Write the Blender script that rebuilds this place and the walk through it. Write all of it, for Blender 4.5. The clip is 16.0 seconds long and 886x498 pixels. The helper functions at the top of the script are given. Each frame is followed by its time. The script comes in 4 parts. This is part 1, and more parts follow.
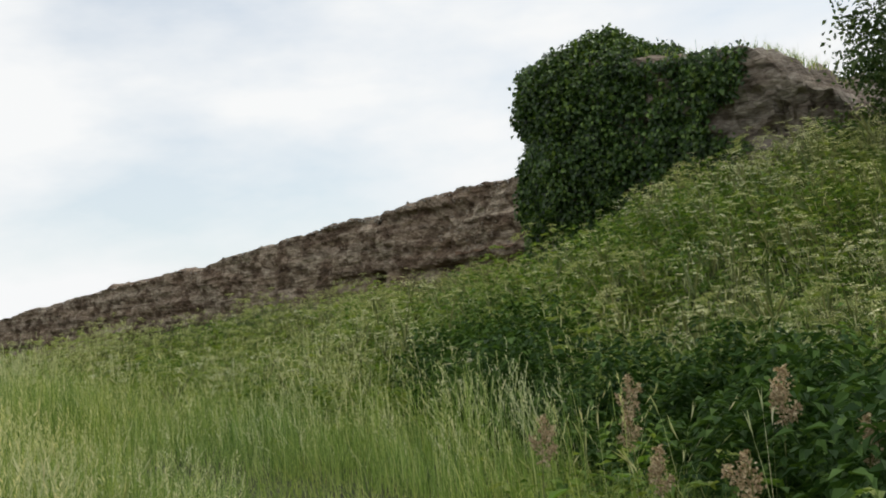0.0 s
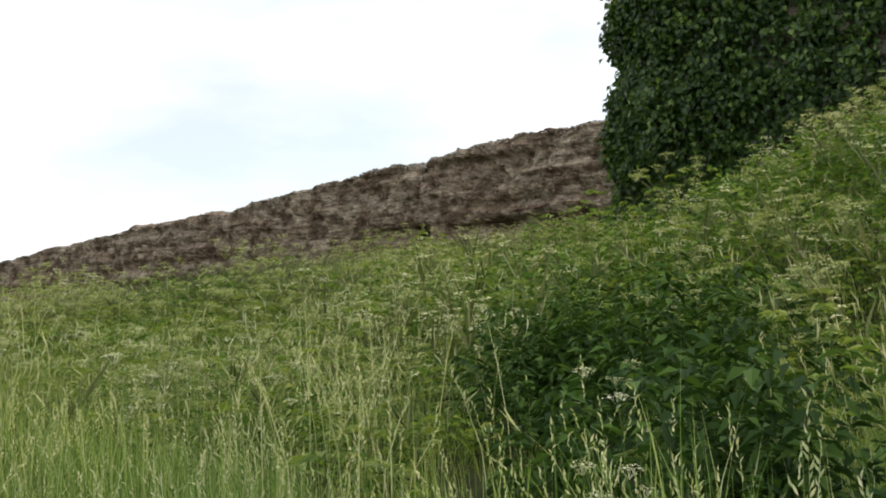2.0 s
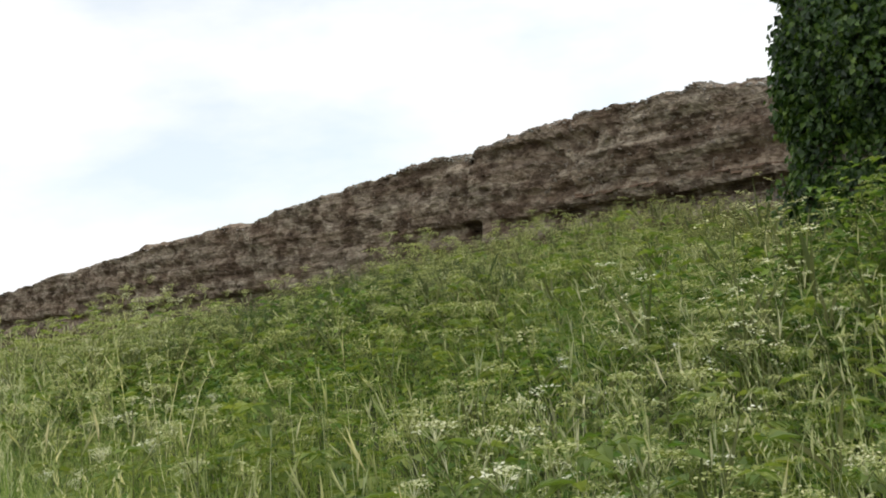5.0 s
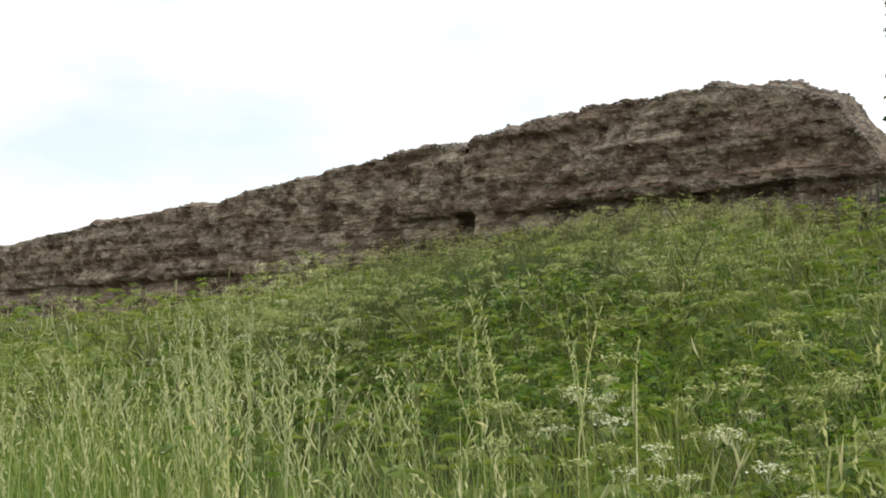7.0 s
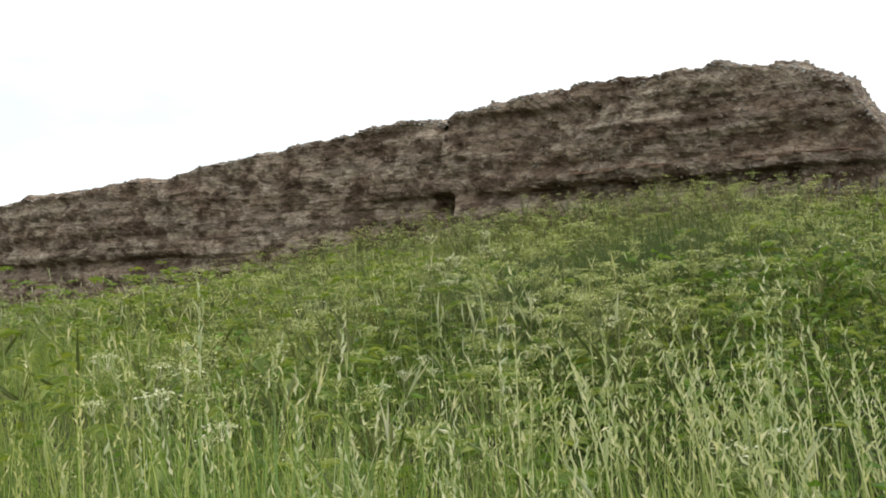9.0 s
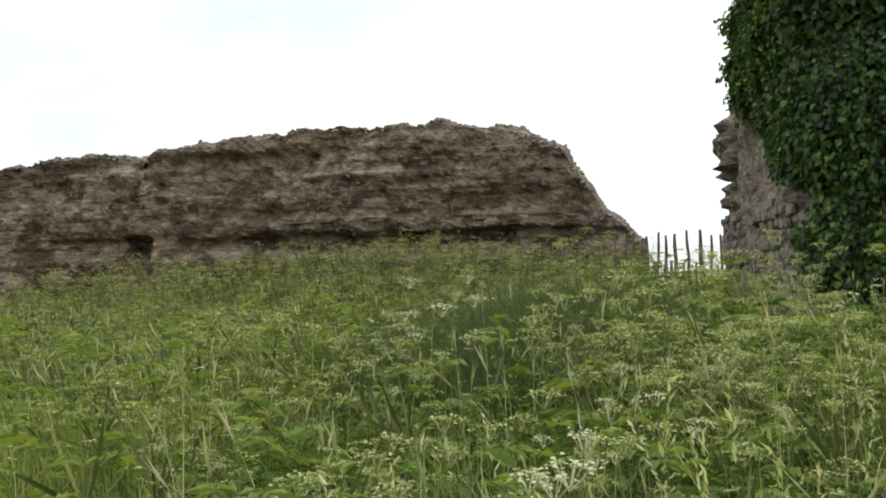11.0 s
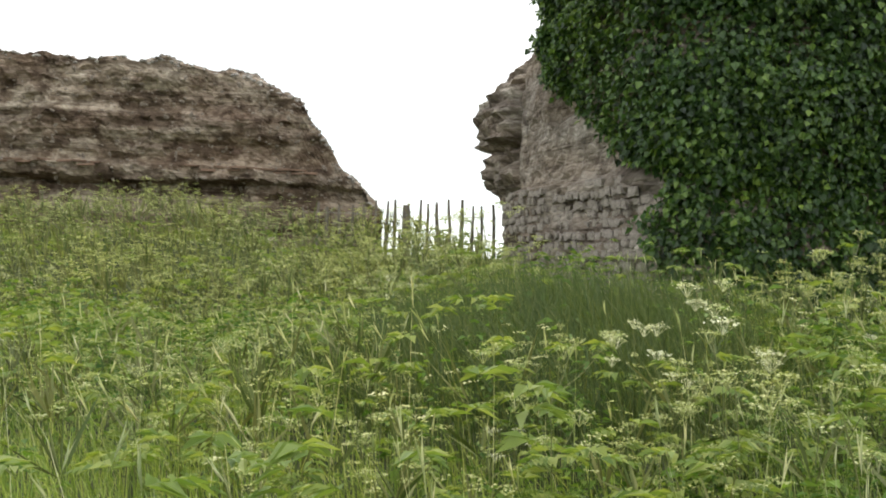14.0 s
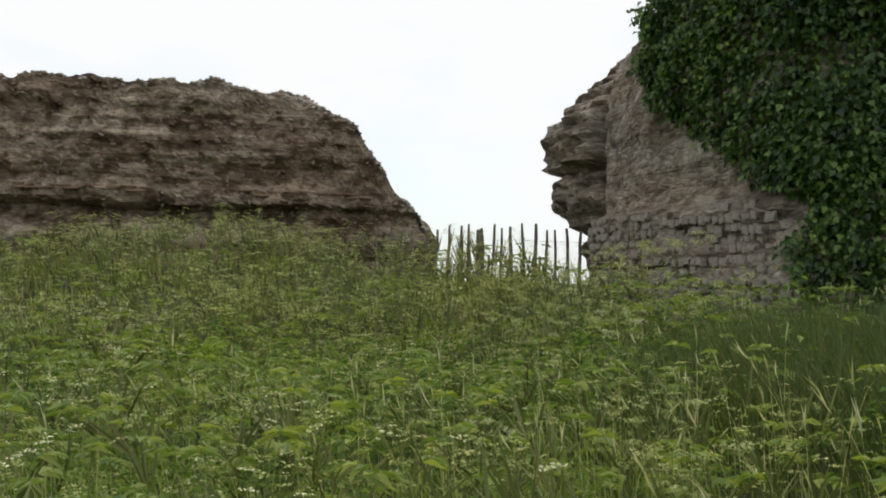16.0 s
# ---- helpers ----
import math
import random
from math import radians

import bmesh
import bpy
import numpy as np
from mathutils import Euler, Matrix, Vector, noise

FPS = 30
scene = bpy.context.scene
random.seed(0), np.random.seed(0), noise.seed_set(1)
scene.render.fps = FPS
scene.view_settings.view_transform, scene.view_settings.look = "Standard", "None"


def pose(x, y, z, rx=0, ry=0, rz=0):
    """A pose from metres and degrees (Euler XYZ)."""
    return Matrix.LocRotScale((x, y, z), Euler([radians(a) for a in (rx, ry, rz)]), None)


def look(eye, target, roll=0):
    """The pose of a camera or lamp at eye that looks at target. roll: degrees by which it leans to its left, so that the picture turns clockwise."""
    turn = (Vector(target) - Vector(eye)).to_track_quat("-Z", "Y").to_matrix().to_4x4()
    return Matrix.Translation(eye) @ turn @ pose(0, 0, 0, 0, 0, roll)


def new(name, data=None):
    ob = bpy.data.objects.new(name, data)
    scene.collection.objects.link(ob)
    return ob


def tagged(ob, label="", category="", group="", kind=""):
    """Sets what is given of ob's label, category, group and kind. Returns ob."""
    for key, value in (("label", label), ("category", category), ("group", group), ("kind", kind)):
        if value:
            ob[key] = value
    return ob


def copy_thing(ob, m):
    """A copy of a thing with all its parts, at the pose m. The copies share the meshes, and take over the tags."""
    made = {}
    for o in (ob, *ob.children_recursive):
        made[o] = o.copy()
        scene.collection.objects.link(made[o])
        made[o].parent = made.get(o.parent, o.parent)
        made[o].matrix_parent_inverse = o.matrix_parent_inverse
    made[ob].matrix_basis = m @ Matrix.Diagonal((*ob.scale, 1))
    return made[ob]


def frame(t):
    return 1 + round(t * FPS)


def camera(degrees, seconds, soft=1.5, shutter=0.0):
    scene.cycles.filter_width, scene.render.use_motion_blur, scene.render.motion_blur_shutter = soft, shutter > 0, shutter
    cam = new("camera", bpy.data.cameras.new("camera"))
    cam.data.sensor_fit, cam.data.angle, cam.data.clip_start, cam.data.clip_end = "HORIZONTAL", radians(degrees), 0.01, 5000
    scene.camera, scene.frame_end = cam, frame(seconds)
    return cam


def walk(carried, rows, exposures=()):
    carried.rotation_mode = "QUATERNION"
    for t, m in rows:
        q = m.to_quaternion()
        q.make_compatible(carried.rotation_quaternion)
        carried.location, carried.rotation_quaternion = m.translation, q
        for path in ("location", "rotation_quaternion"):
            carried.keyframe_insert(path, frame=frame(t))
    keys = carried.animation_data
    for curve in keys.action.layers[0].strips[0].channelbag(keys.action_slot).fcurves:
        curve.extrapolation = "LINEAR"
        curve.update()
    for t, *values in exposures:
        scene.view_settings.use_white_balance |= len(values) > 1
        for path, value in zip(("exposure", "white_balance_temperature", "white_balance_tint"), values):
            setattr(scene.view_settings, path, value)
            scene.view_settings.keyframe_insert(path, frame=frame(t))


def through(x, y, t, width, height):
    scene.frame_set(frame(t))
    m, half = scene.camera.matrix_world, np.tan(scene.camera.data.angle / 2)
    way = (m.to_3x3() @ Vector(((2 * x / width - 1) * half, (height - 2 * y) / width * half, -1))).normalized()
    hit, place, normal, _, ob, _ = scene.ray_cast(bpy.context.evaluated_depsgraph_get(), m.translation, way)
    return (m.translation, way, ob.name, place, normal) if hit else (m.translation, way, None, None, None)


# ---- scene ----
PATH = [
    (0, (10.751, -2.998, 1.177), (9.427, -1.505, 1.330), -4.8),
    (0.5, (9.881, -2.030, 1.215), (8.592, -0.509, 1.368), -2.9),
    (1, (8.975, -1.100, 1.216), (7.671, 0.410, 1.366), -2.7),
    (1.5, (8.016, -0.225, 1.288), (6.675, 1.254, 1.393), -2.4),
    (2, (7.003, 0.589, 1.378), (5.616, 2.028, 1.456), -1.8),
    (2.5, (5.935, 1.352, 1.477), (4.541, 2.784, 1.562), -1.8),
    (3, (5.336, 1.556, 1.446), (3.939, 2.983, 1.543), -2.4),
    (3.5, (4.685, 1.832, 1.454), (3.253, 3.224, 1.558), -2.6),
    (4, (4.066, 2.000, 1.469), (2.631, 3.390, 1.567), -4.4),
    (6.3, (0.638, 1.316, 1.606), (-0.651, 2.844, 1.673), -4.1),
    (6.5, (0.362, 1.272, 1.607), (-0.920, 2.806, 1.672), -3.5),
    (7, (-0.352, 1.129, 1.610), (-1.600, 2.690, 1.674), -2.8),
    (7.5, (-1.073, 1.054, 1.617), (-2.265, 2.659, 1.658), -2.6),
    (8, (-1.844, 1.083, 1.630), (-2.998, 2.717, 1.647), -3.5),
    (8.2, (-2.134, 1.097, 1.635), (-3.291, 2.728, 1.647), -3.3),
    (10.3, (-5.192, 1.231, 1.665), (-5.902, 3.097, 1.781), -1.5),
    (10.5, (-5.442, 1.275, 1.640), (-6.041, 3.179, 1.762), -2.0),
    (11, (-6.094, 1.500, 1.670), (-6.557, 3.442, 1.787), -0.6),
    (11.5, (-6.855, 1.718, 1.714), (-7.217, 3.684, 1.799), -0.7),
    (12, (-7.585, 1.906, 1.737), (-7.804, 3.894, 1.777), -0.4),
    (12.5, (-8.169, 2.105, 1.789), (-8.218, 4.104, 1.812), 0.6),
    (13, (-8.730, 2.408, 1.857), (-8.639, 4.405, 1.907), 0.7),
    (13.5, (-9.259, 2.700, 1.907), (-9.123, 4.692, 2.018), 0.7),
    (14, (-9.696, 2.878, 1.917), (-9.403, 4.856, 1.952), 1.6),
    (14.5, (-10.286, 3.133, 1.916), (-9.892, 5.093, 1.996), 0.9),
    (15, (-10.924, 3.360, 1.939), (-10.662, 5.338, 2.088), 1.5),
    (15.5, (-11.588, 3.604, 1.978), (-11.270, 5.575, 2.094), 0.5),
    (16, (-12.217, 3.851, 2.029), (-11.837, 5.813, 2.101), 0.9),
]
cam = camera(46.1, 16.0, soft=1.9)
walk(cam, [(t, look(eye, target, roll)) for t, eye, target, roll in PATH],
     [(0, -0.36), (1, -0.27), (2, -0.1), (3, 0.02), (4, -0.12), (6.5, -0.14), (8, 0.08), (10.5, -0.02), (11.5, -0.18), (12, 0.08), (12.5, 0.32), (13, 0.46), (14, 0.5), (14.5, 0.46), (15, -0.04), (16, -0.3)])

# ---- world, sun ----
SUN_EL, SUN_ROT = radians(55), radians(25)
world = bpy.data.worlds.new("overcast_sky")
scene.world = world
world.use_nodes = True
wt = world.node_tree
wt.nodes.clear()


def wn(kind, **kw):
    n = wt.nodes.new(kind)
    for k, v in kw.items():
        n.inputs[k].default_value = v
    return n


w_out = wt.nodes.new("ShaderNodeOutputWorld")
w_bg = wn("ShaderNodeBackground", Strength=1.0)
sky = wt.nodes.new("ShaderNodeTexSky")
sky.sky_type, sky.sun_disc = "NISHITA", False
sky.sun_elevation, sky.sun_rotation = SUN_EL, SUN_ROT
w_co = wt.nodes.new("ShaderNodeTexCoord")
w_map = wt.nodes.new("ShaderNodeMapping")
w_map.inputs["Scale"].default_value = (1.0, 1.0, 2.6)
w_no = wn("ShaderNodeTexNoise", Scale=2.3, Detail=6.0, Roughness=0.55)
w_ra = wt.nodes.new("ShaderNodeValToRGB")
w_ra.color_ramp.elements[0].position, w_ra.color_ramp.elements[0].color = 0.34, (0.62, 0.62, 0.62, 1)
w_ra.color_ramp.elements[1].position, w_ra.color_ramp.elements[1].color = 0.54, (1, 1, 1, 1)
w_sc = wt.nodes.new("ShaderNodeMix")
w_sc.data_type, w_sc.blend_type = "RGBA", "MULTIPLY"
w_sc.inputs[0].default_value = 1.0
w_sc.inputs[7].default_value = (0.135, 0.165, 0.165, 1)
w_mx = wt.nodes.new("ShaderNodeMix")
w_mx.data_type = "RGBA"
w_mx.inputs[7].default_value = (1.2, 1.215, 1.22, 1)
wl = wt.links.new
wl(w_co.outputs["Generated"], w_map.inputs["Vector"])
wl(w_map.outputs["Vector"], w_no.inputs["Vector"])
wl(w_no.outputs["Fac"], w_ra.inputs["Fac"])
wl(sky.outputs["Color"], w_sc.inputs[6])
wl(w_sc.outputs[2], w_mx.inputs[6])
wl(w_ra.outputs["Color"], w_mx.inputs[0])
wl(w_mx.outputs[2], w_bg.inputs["Color"])
wl(w_bg.outputs["Background"], w_out.inputs["Surface"])
sun_data = bpy.data.lights.new("sun", "SUN")
sun_data.energy, sun_data.angle, sun_data.color = 1.3, radians(16), (1.0, 0.95, 0.86)
sun = new("sun", sun_data)
sun.matrix_world = look((11.0, 24.0, 38.0), (0, 0, 0))


# ---- materials ----
def material(name):
    m = bpy.data.materials.new(name)
    m.use_nodes = True
    t = m.node_tree
    return m, t, t.nodes["Principled BSDF"], t.links.new


def rgba(c):
    return (c[0], c[1], c[2], 1.0)


def ramp(t, fac, stops):
    r = t.nodes.new("ShaderNodeValToRGB")
    e = r.color_ramp.elements
    while len(e) < len(stops):
        e.new(0.5)
    for el, (p, c) in zip(e, stops):
        el.position, el.color = p, rgba(c)
    t.links.new(fac, r.inputs["Fac"])
    return r.outputs["Color"]


def noise_tex(t, scale, detail=4.0, rough=0.6, stretch=None):
    n = t.nodes.new("ShaderNodeTexNoise")
    n.inputs["Scale"].default_value = scale
    n.inputs["Detail"].default_value = detail
    n.inputs["Roughness"].default_value = rough
    g = t.nodes.new("ShaderNodeTexCoord")
    if stretch:
        mp = t.nodes.new("ShaderNodeMapping")
        mp.inputs["Scale"].default_value = stretch
        t.links.new(g.outputs["Object"], mp.inputs["Vector"])
        t.links.new(mp.outputs["Vector"], n.inputs["Vector"])
    else:
        t.links.new(g.outputs["Object"], n.inputs["Vector"])
    return n.outputs["Fac"]


def blend(t, fac, a, b, mode="MIX"):
    m = t.nodes.new("ShaderNodeMix")
    m.data_type, m.blend_type = "RGBA", mode
    for sock, v in ((0, fac), (6, a), (7, b)):
        if isinstance(v, (int, float)):
            m.inputs[sock].default_value = v
        elif isinstance(v, tuple):
            m.inputs[sock].default_value = rgba(v)
        else:
            t.links.new(v, m.inputs[sock])
    return m.outputs[2]


def bump(t, bsdf, height, strength, dist):
    b = t.nodes.new("ShaderNodeBump")
    b.inputs["Strength"].default_value, b.inputs["Distance"].default_value = strength, dist
    t.links.new(height, b.inputs["Height"])
    t.links.new(b.outputs["Normal"], bsdf.inputs["Normal"])


def stone_material(name, stops, patch, dark, cell=7.0, blots=0.8):
    """Weathered flint rubble: single stones in mortar, stained level bands; dark pits and ledge shadows painted into
    the colour.
    """
    m, t, b, ln = material(name)
    co = t.nodes.new("ShaderNodeTexCoord")
    mp = t.nodes.new("ShaderNodeMapping")
    mp.inputs["Scale"].default_value = (0.6, 0.6, 1.6)
    ln(co.outputs["Object"], mp.inputs["Vector"])
    warp = t.nodes.new("ShaderNodeTexNoise")
    warp.inputs["Scale"].default_value = 5.0
    ln(mp.outputs["Vector"], warp.inputs["Vector"])
    vadd = t.nodes.new("ShaderNodeMix")
    vadd.data_type, vadd.blend_type = "RGBA", "LINEAR_LIGHT"
    vadd.inputs[0].default_value = 0.12
    ln(mp.outputs["Vector"], vadd.inputs[6])
    ln(warp.outputs["Color"], vadd.inputs[7])
    cells = t.nodes.new("ShaderNodeTexVoronoi")
    cells.inputs["Scale"].default_value = cell
    ln(vadd.outputs[2], cells.inputs["Vector"])
    edge = t.nodes.new("ShaderNodeTexVoronoi")
    edge.feature = "DISTANCE_TO_EDGE"
    edge.inputs["Scale"].default_value = cell
    ln(vadd.outputs[2], edge.inputs["Vector"])
    sep = t.nodes.new("ShaderNodeSeparateColor")
    ln(cells.outputs["Color"], sep.inputs["Color"])
    grain = noise_tex(t, 3.2, 6, 0.65)
    c = ramp(t, grain, stops)
    each = ramp(t, sep.outputs["Red"], [(0.0, (0.66, 0.64, 0.62)), (0.5, (0.97, 0.95, 0.93)), (0.9, (1.14, 1.12, 1.10)), (1.0, (1.5, 1.5, 1.5))])
    c = blend(t, 0.7, c, each, "MULTIPLY")
    big = ramp(t, noise_tex(t, 0.55, 3, 0.6, (0.6, 0.6, 2.2)), [(0.38, (0, 0, 0)), (0.62, (1, 1, 1))])
    c = blend(t, big, c, blend(t, 0.55, c, patch))
    band = ramp(t, noise_tex(t, 1.0, 4, 0.6, (0.16, 0.16, 3.4)), [(0.49, (0, 0, 0)), (0.56, (1, 1, 1))])
    c = blend(t, band, c, blend(t, 0.42, c, dark))
    gap = ramp(t, edge.outputs["Distance"], [(0.02, (0.42, 0.40, 0.38)), (0.13, (1, 1, 1))])
    c = blend(t, 0.4, c, gap, "MULTIPLY")
    pits = ramp(t, noise_tex(t, 1.9, 5, 0.6, (0.8, 0.8, 1.3)), [(0.34, (0.42, 0.39, 0.37)), (0.46, (1, 1, 1))])
    c = blend(t, 0.85, c, pits, "MULTIPLY")
    blot = ramp(t, noise_tex(t, 1.05, 6, 0.62, (0.9, 0.9, 1.2)), [(0.49, (1, 1, 1)), (0.545, (0.46, 0.40, 0.36)), (0.68, (0.26, 0.21, 0.18))])
    c = blend(t, blots, c, blot, "MULTIPLY")
    lump = ramp(t, noise_tex(t, 4.2, 3, 0.5, (0.8, 0.8, 1.2)), [(0.56, (1, 1, 1)), (0.63, (0.46, 0.42, 0.40))])
    c = blend(t, blots * 0.8, c, lump, "MULTIPLY")
    # level shadow lines under the bedding ledges, painted into the colour
    crack_or_shadow = ramp(t, noise_tex(t, 1.0, 5, 0.6, (0.13, 0.13, 7.5)), [(0.565, (1, 1, 1)), (0.60, (0.38, 0.34, 0.31)), (0.63, (1.06, 1.05, 1.04))])
    c = blend(t, 0.75, c, crack_or_shadow, "MULTIPLY")
    ln(c, b.inputs["Base Color"])
    b.inputs["Roughness"].default_value = 0.93
    b.inputs["Specular IOR Level"].default_value = 0.2
    hgt = blend(t, 0.5, ramp(t, edge.outputs["Distance"], [(0.0, (0, 0, 0)), (0.3, (1, 1, 1))]), noise_tex(t, 9.0, 8, 0.75))
    bump(t, b, hgt, 0.75, 0.06)
    return m


def leaf_material(name, stops, rough=0.5, through=0.3, spec=0.35):
    """Foliage that lets some light through; each leaf or blade has its own tint."""
    m, t, b, ln = material(name)
    g = t.nodes.new("ShaderNodeNewGeometry")
    c = ramp(t, g.outputs["Random Per Island"], stops)
    big = noise_tex(t, 0.45, 3, 0.6)
    c = blend(t, ramp(t, big, [(0.35, (0, 0, 0)), (0.65, (1, 1, 1))]), c, blend(t, 1.0, c, (1.12, 1.06, 0.72), "MULTIPLY"))
    ln(c, b.inputs["Base Color"])
    b.inputs["Roughness"].default_value = rough
    b.inputs["Specular IOR Level"].default_value = spec
    tr = t.nodes.new("ShaderNodeBsdfTranslucent")
    ln(blend(t, 1.0, c, (1.25, 1.3, 0.6), "MULTIPLY"), tr.inputs["Color"])
    mx = t.nodes.new("ShaderNodeMixShader")
    mx.inputs["Fac"].default_value = through
    ln(b.outputs["BSDF"], mx.inputs[1])
    ln(tr.outputs["BSDF"], mx.inputs[2])
    ln(mx.outputs["Shader"], t.nodes["Material Output"].inputs["Surface"])
    return m


def plain_material(name, a, b2, scale, rough=0.9, stretch=None, relief=0.02):
    m, t, b, ln = material(name)
    n = noise_tex(t, scale, 6, 0.65, stretch)
    ln(ramp(t, n, [(0.3, a), (0.7, b2)]), b.inputs["Base Color"])
    b.inputs["Roughness"].default_value = rough
    b.inputs["Specular IOR Level"].default_value = 0.2
    bump(t, b, n, 0.6, relief)
    return m


M_WALL = stone_material("flint_rubble", [(0.28, (0.215, 0.177, 0.134)), (0.5, (0.375, 0.32, 0.245)), (0.68, (0.49, 0.435, 0.345))],
                        (0.31, 0.22, 0.155), (0.15, 0.105, 0.08), 4.6, 0.85)
M_BAST = stone_material("flint_masonry", [(0.28, (0.18, 0.16, 0.14)), (0.5, (0.33, 0.30, 0.255)), (0.7, (0.47, 0.44, 0.385))],
                        (0.33, 0.26, 0.19), (0.15, 0.12, 0.10), 5.0, 0.55)
M_FLINT = plain_material("flint_stone", (0.11, 0.09, 0.072), (0.38, 0.325, 0.26), 2.6, relief=0.04)
M_RIM = plain_material("pale_flint", (0.15, 0.135, 0.12), (0.52, 0.49, 0.44), 3.4, relief=0.03)
M_SOIL = plain_material("soil", (0.028, 0.032, 0.013), (0.07, 0.085, 0.028), 3.0, relief=0.05)
M_GRASS = leaf_material("grass", [(0.0, (0.10, 0.17, 0.042)), (0.4, (0.21, 0.30, 0.085)), (0.75, (0.33, 0.405, 0.145)), (1.0, (0.46, 0.48, 0.25))], 0.5, 0.4)
M_VERGE = leaf_material("verge_grass", [(0.0, (0.07, 0.135, 0.036)), (0.4, (0.175, 0.28, 0.085)), (0.75, (0.32, 0.42, 0.17)), (1.0, (0.50, 0.53, 0.33))], 0.5, 0.42)
M_FIELD = leaf_material("field_grass", [(0.0, (0.14, 0.175, 0.06)), (0.45, (0.235, 0.275, 0.10)), (0.8, (0.35, 0.37, 0.17)), (1.0, (0.45, 0.42, 0.26))], 0.55, 0.4)
M_SEED = leaf_material("grass_seed", [(0.0, (0.32, 0.39, 0.19)), (0.6, (0.54, 0.57, 0.38)), (1.0, (0.72, 0.69, 0.53))], 0.7, 0.25)
M_WEED = leaf_material("weed_leaf", [(0.0, (0.050, 0.105, 0.026)), (0.5, (0.110, 0.195, 0.045)), (0.85, (0.18, 0.275, 0.065)), (1.0, (0.27, 0.35, 0.10))], 0.6, 0.35, 0.2)
M_IVY = leaf_material("ivy_leaf", [(0.0, (0.016, 0.042, 0.013)), (0.45, (0.050, 0.108, 0.027)), (0.85, (0.11, 0.19, 0.045)), (1.0, (0.19, 0.285, 0.07))], 0.40, 0.25, 0.45)
ivy_tree = M_IVY.node_tree
ivy_bsdf = ivy_tree.nodes["Principled BSDF"]
ivy_base = ivy_bsdf.inputs["Base Color"].links[0].from_socket
# light and shade of the leaf clumps, painted into the leaf colour by noise
ivy_clump_shade = ramp(ivy_tree, noise_tex(ivy_tree, 1.6, 3, 0.6), [(0.32, (0.36, 0.40, 0.42)), (0.5, (0.72, 0.78, 0.68)), (0.66, (1.2, 1.16, 0.95))])
ivy_tree.links.new(blend(ivy_tree, 1.0, ivy_base, ivy_clump_shade, "MULTIPLY"), ivy_bsdf.inputs["Base Color"])
# near-black colour standing in for the shade deep inside the ivy
M_IVY_SHADE = plain_material("ivy_core_shade", (0.012, 0.016, 0.008), (0.03, 0.036, 0.016), 5.0)
M_STEM = leaf_material("green_stem", [(0.0, (0.09, 0.13, 0.04)), (1.0, (0.22, 0.23, 0.10))], 0.6, 0.1)
M_UMBEL = leaf_material("umbel_white", [(0.0, (0.50, 0.54, 0.34)), (0.5, (0.70, 0.71, 0.58)), (1.0, (0.84, 0.84, 0.78))], 0.7, 0.2)
M_UMBEL2 = leaf_material("umbel_seeding", [(0.0, (0.25, 0.31, 0.11)), (0.6, (0.41, 0.45, 0.22)), (1.0, (0.66, 0.66, 0.46))], 0.7, 0.25)
M_FERN = leaf_material("ferny_leaf", [(0.0, (0.11, 0.18, 0.042)), (0.5, (0.19, 0.265, 0.070)), (1.0, (0.31, 0.36, 0.12))], 0.55, 0.38)
M_BROAD = leaf_material("broad_leaf", [(0.0, (0.09, 0.18, 0.035)), (0.6, (0.15, 0.27, 0.05)), (1.0, (0.22, 0.33, 0.08))], 0.45, 0.42)
M_NETTLE = leaf_material("nettle_leaf", [(0.0, (0.018, 0.045, 0.012)), (0.6, (0.040, 0.088, 0.022)), (1.0, (0.095, 0.17, 0.042))], 0.65, 0.22, 0.15)
M_FINE = leaf_material("fine_grass", [(0.0, (0.042, 0.072, 0.023)), (0.7, (0.086, 0.126, 0.044)), (1.0, (0.19, 0.205, 0.085))], 0.6, 0.3)
M_STONE = plain_material("grey_flint", (0.16, 0.14, 0.12), (0.38, 0.34, 0.29), 2.2, relief=0.05)
M_TILE = plain_material("red_tile", (0.15, 0.095, 0.065), (0.27, 0.18, 0.125), 3.0, relief=0.02)
M_DOCK = leaf_material("dock_seed", [(0.0, (0.25, 0.18, 0.13)), (0.6, (0.43, 0.34, 0.26)), (1.0, (0.62, 0.53, 0.43))], 0.8, 0.15)
M_PALE = plain_material("weathered_chestnut", (0.10, 0.085, 0.065), (0.26, 0.23, 0.19), 6.0, stretch=(8, 8, 0.6), relief=0.01)
M_WIRE = plain_material("galvanised_wire", (0.22, 0.22, 0.22), (0.34, 0.34, 0.33), 20.0, rough=0.5)
M_WIRE.node_tree.nodes["Principled BSDF"].inputs["Metallic"].default_value = 0.8
M_BARK = plain_material("bark", (0.05, 0.042, 0.032), (0.13, 0.11, 0.085), 7.0, stretch=(3, 3, 0.6), relief=0.03)
M_TREE = leaf_material("tree_leaf", [(0.0, (0.030, 0.060, 0.018)), (0.6, (0.065, 0.115, 0.032)), (1.0, (0.13, 0.18, 0.06))], 0.5, 0.3)


# ---- mesh helpers ----
rng = np.random.default_rng(7)


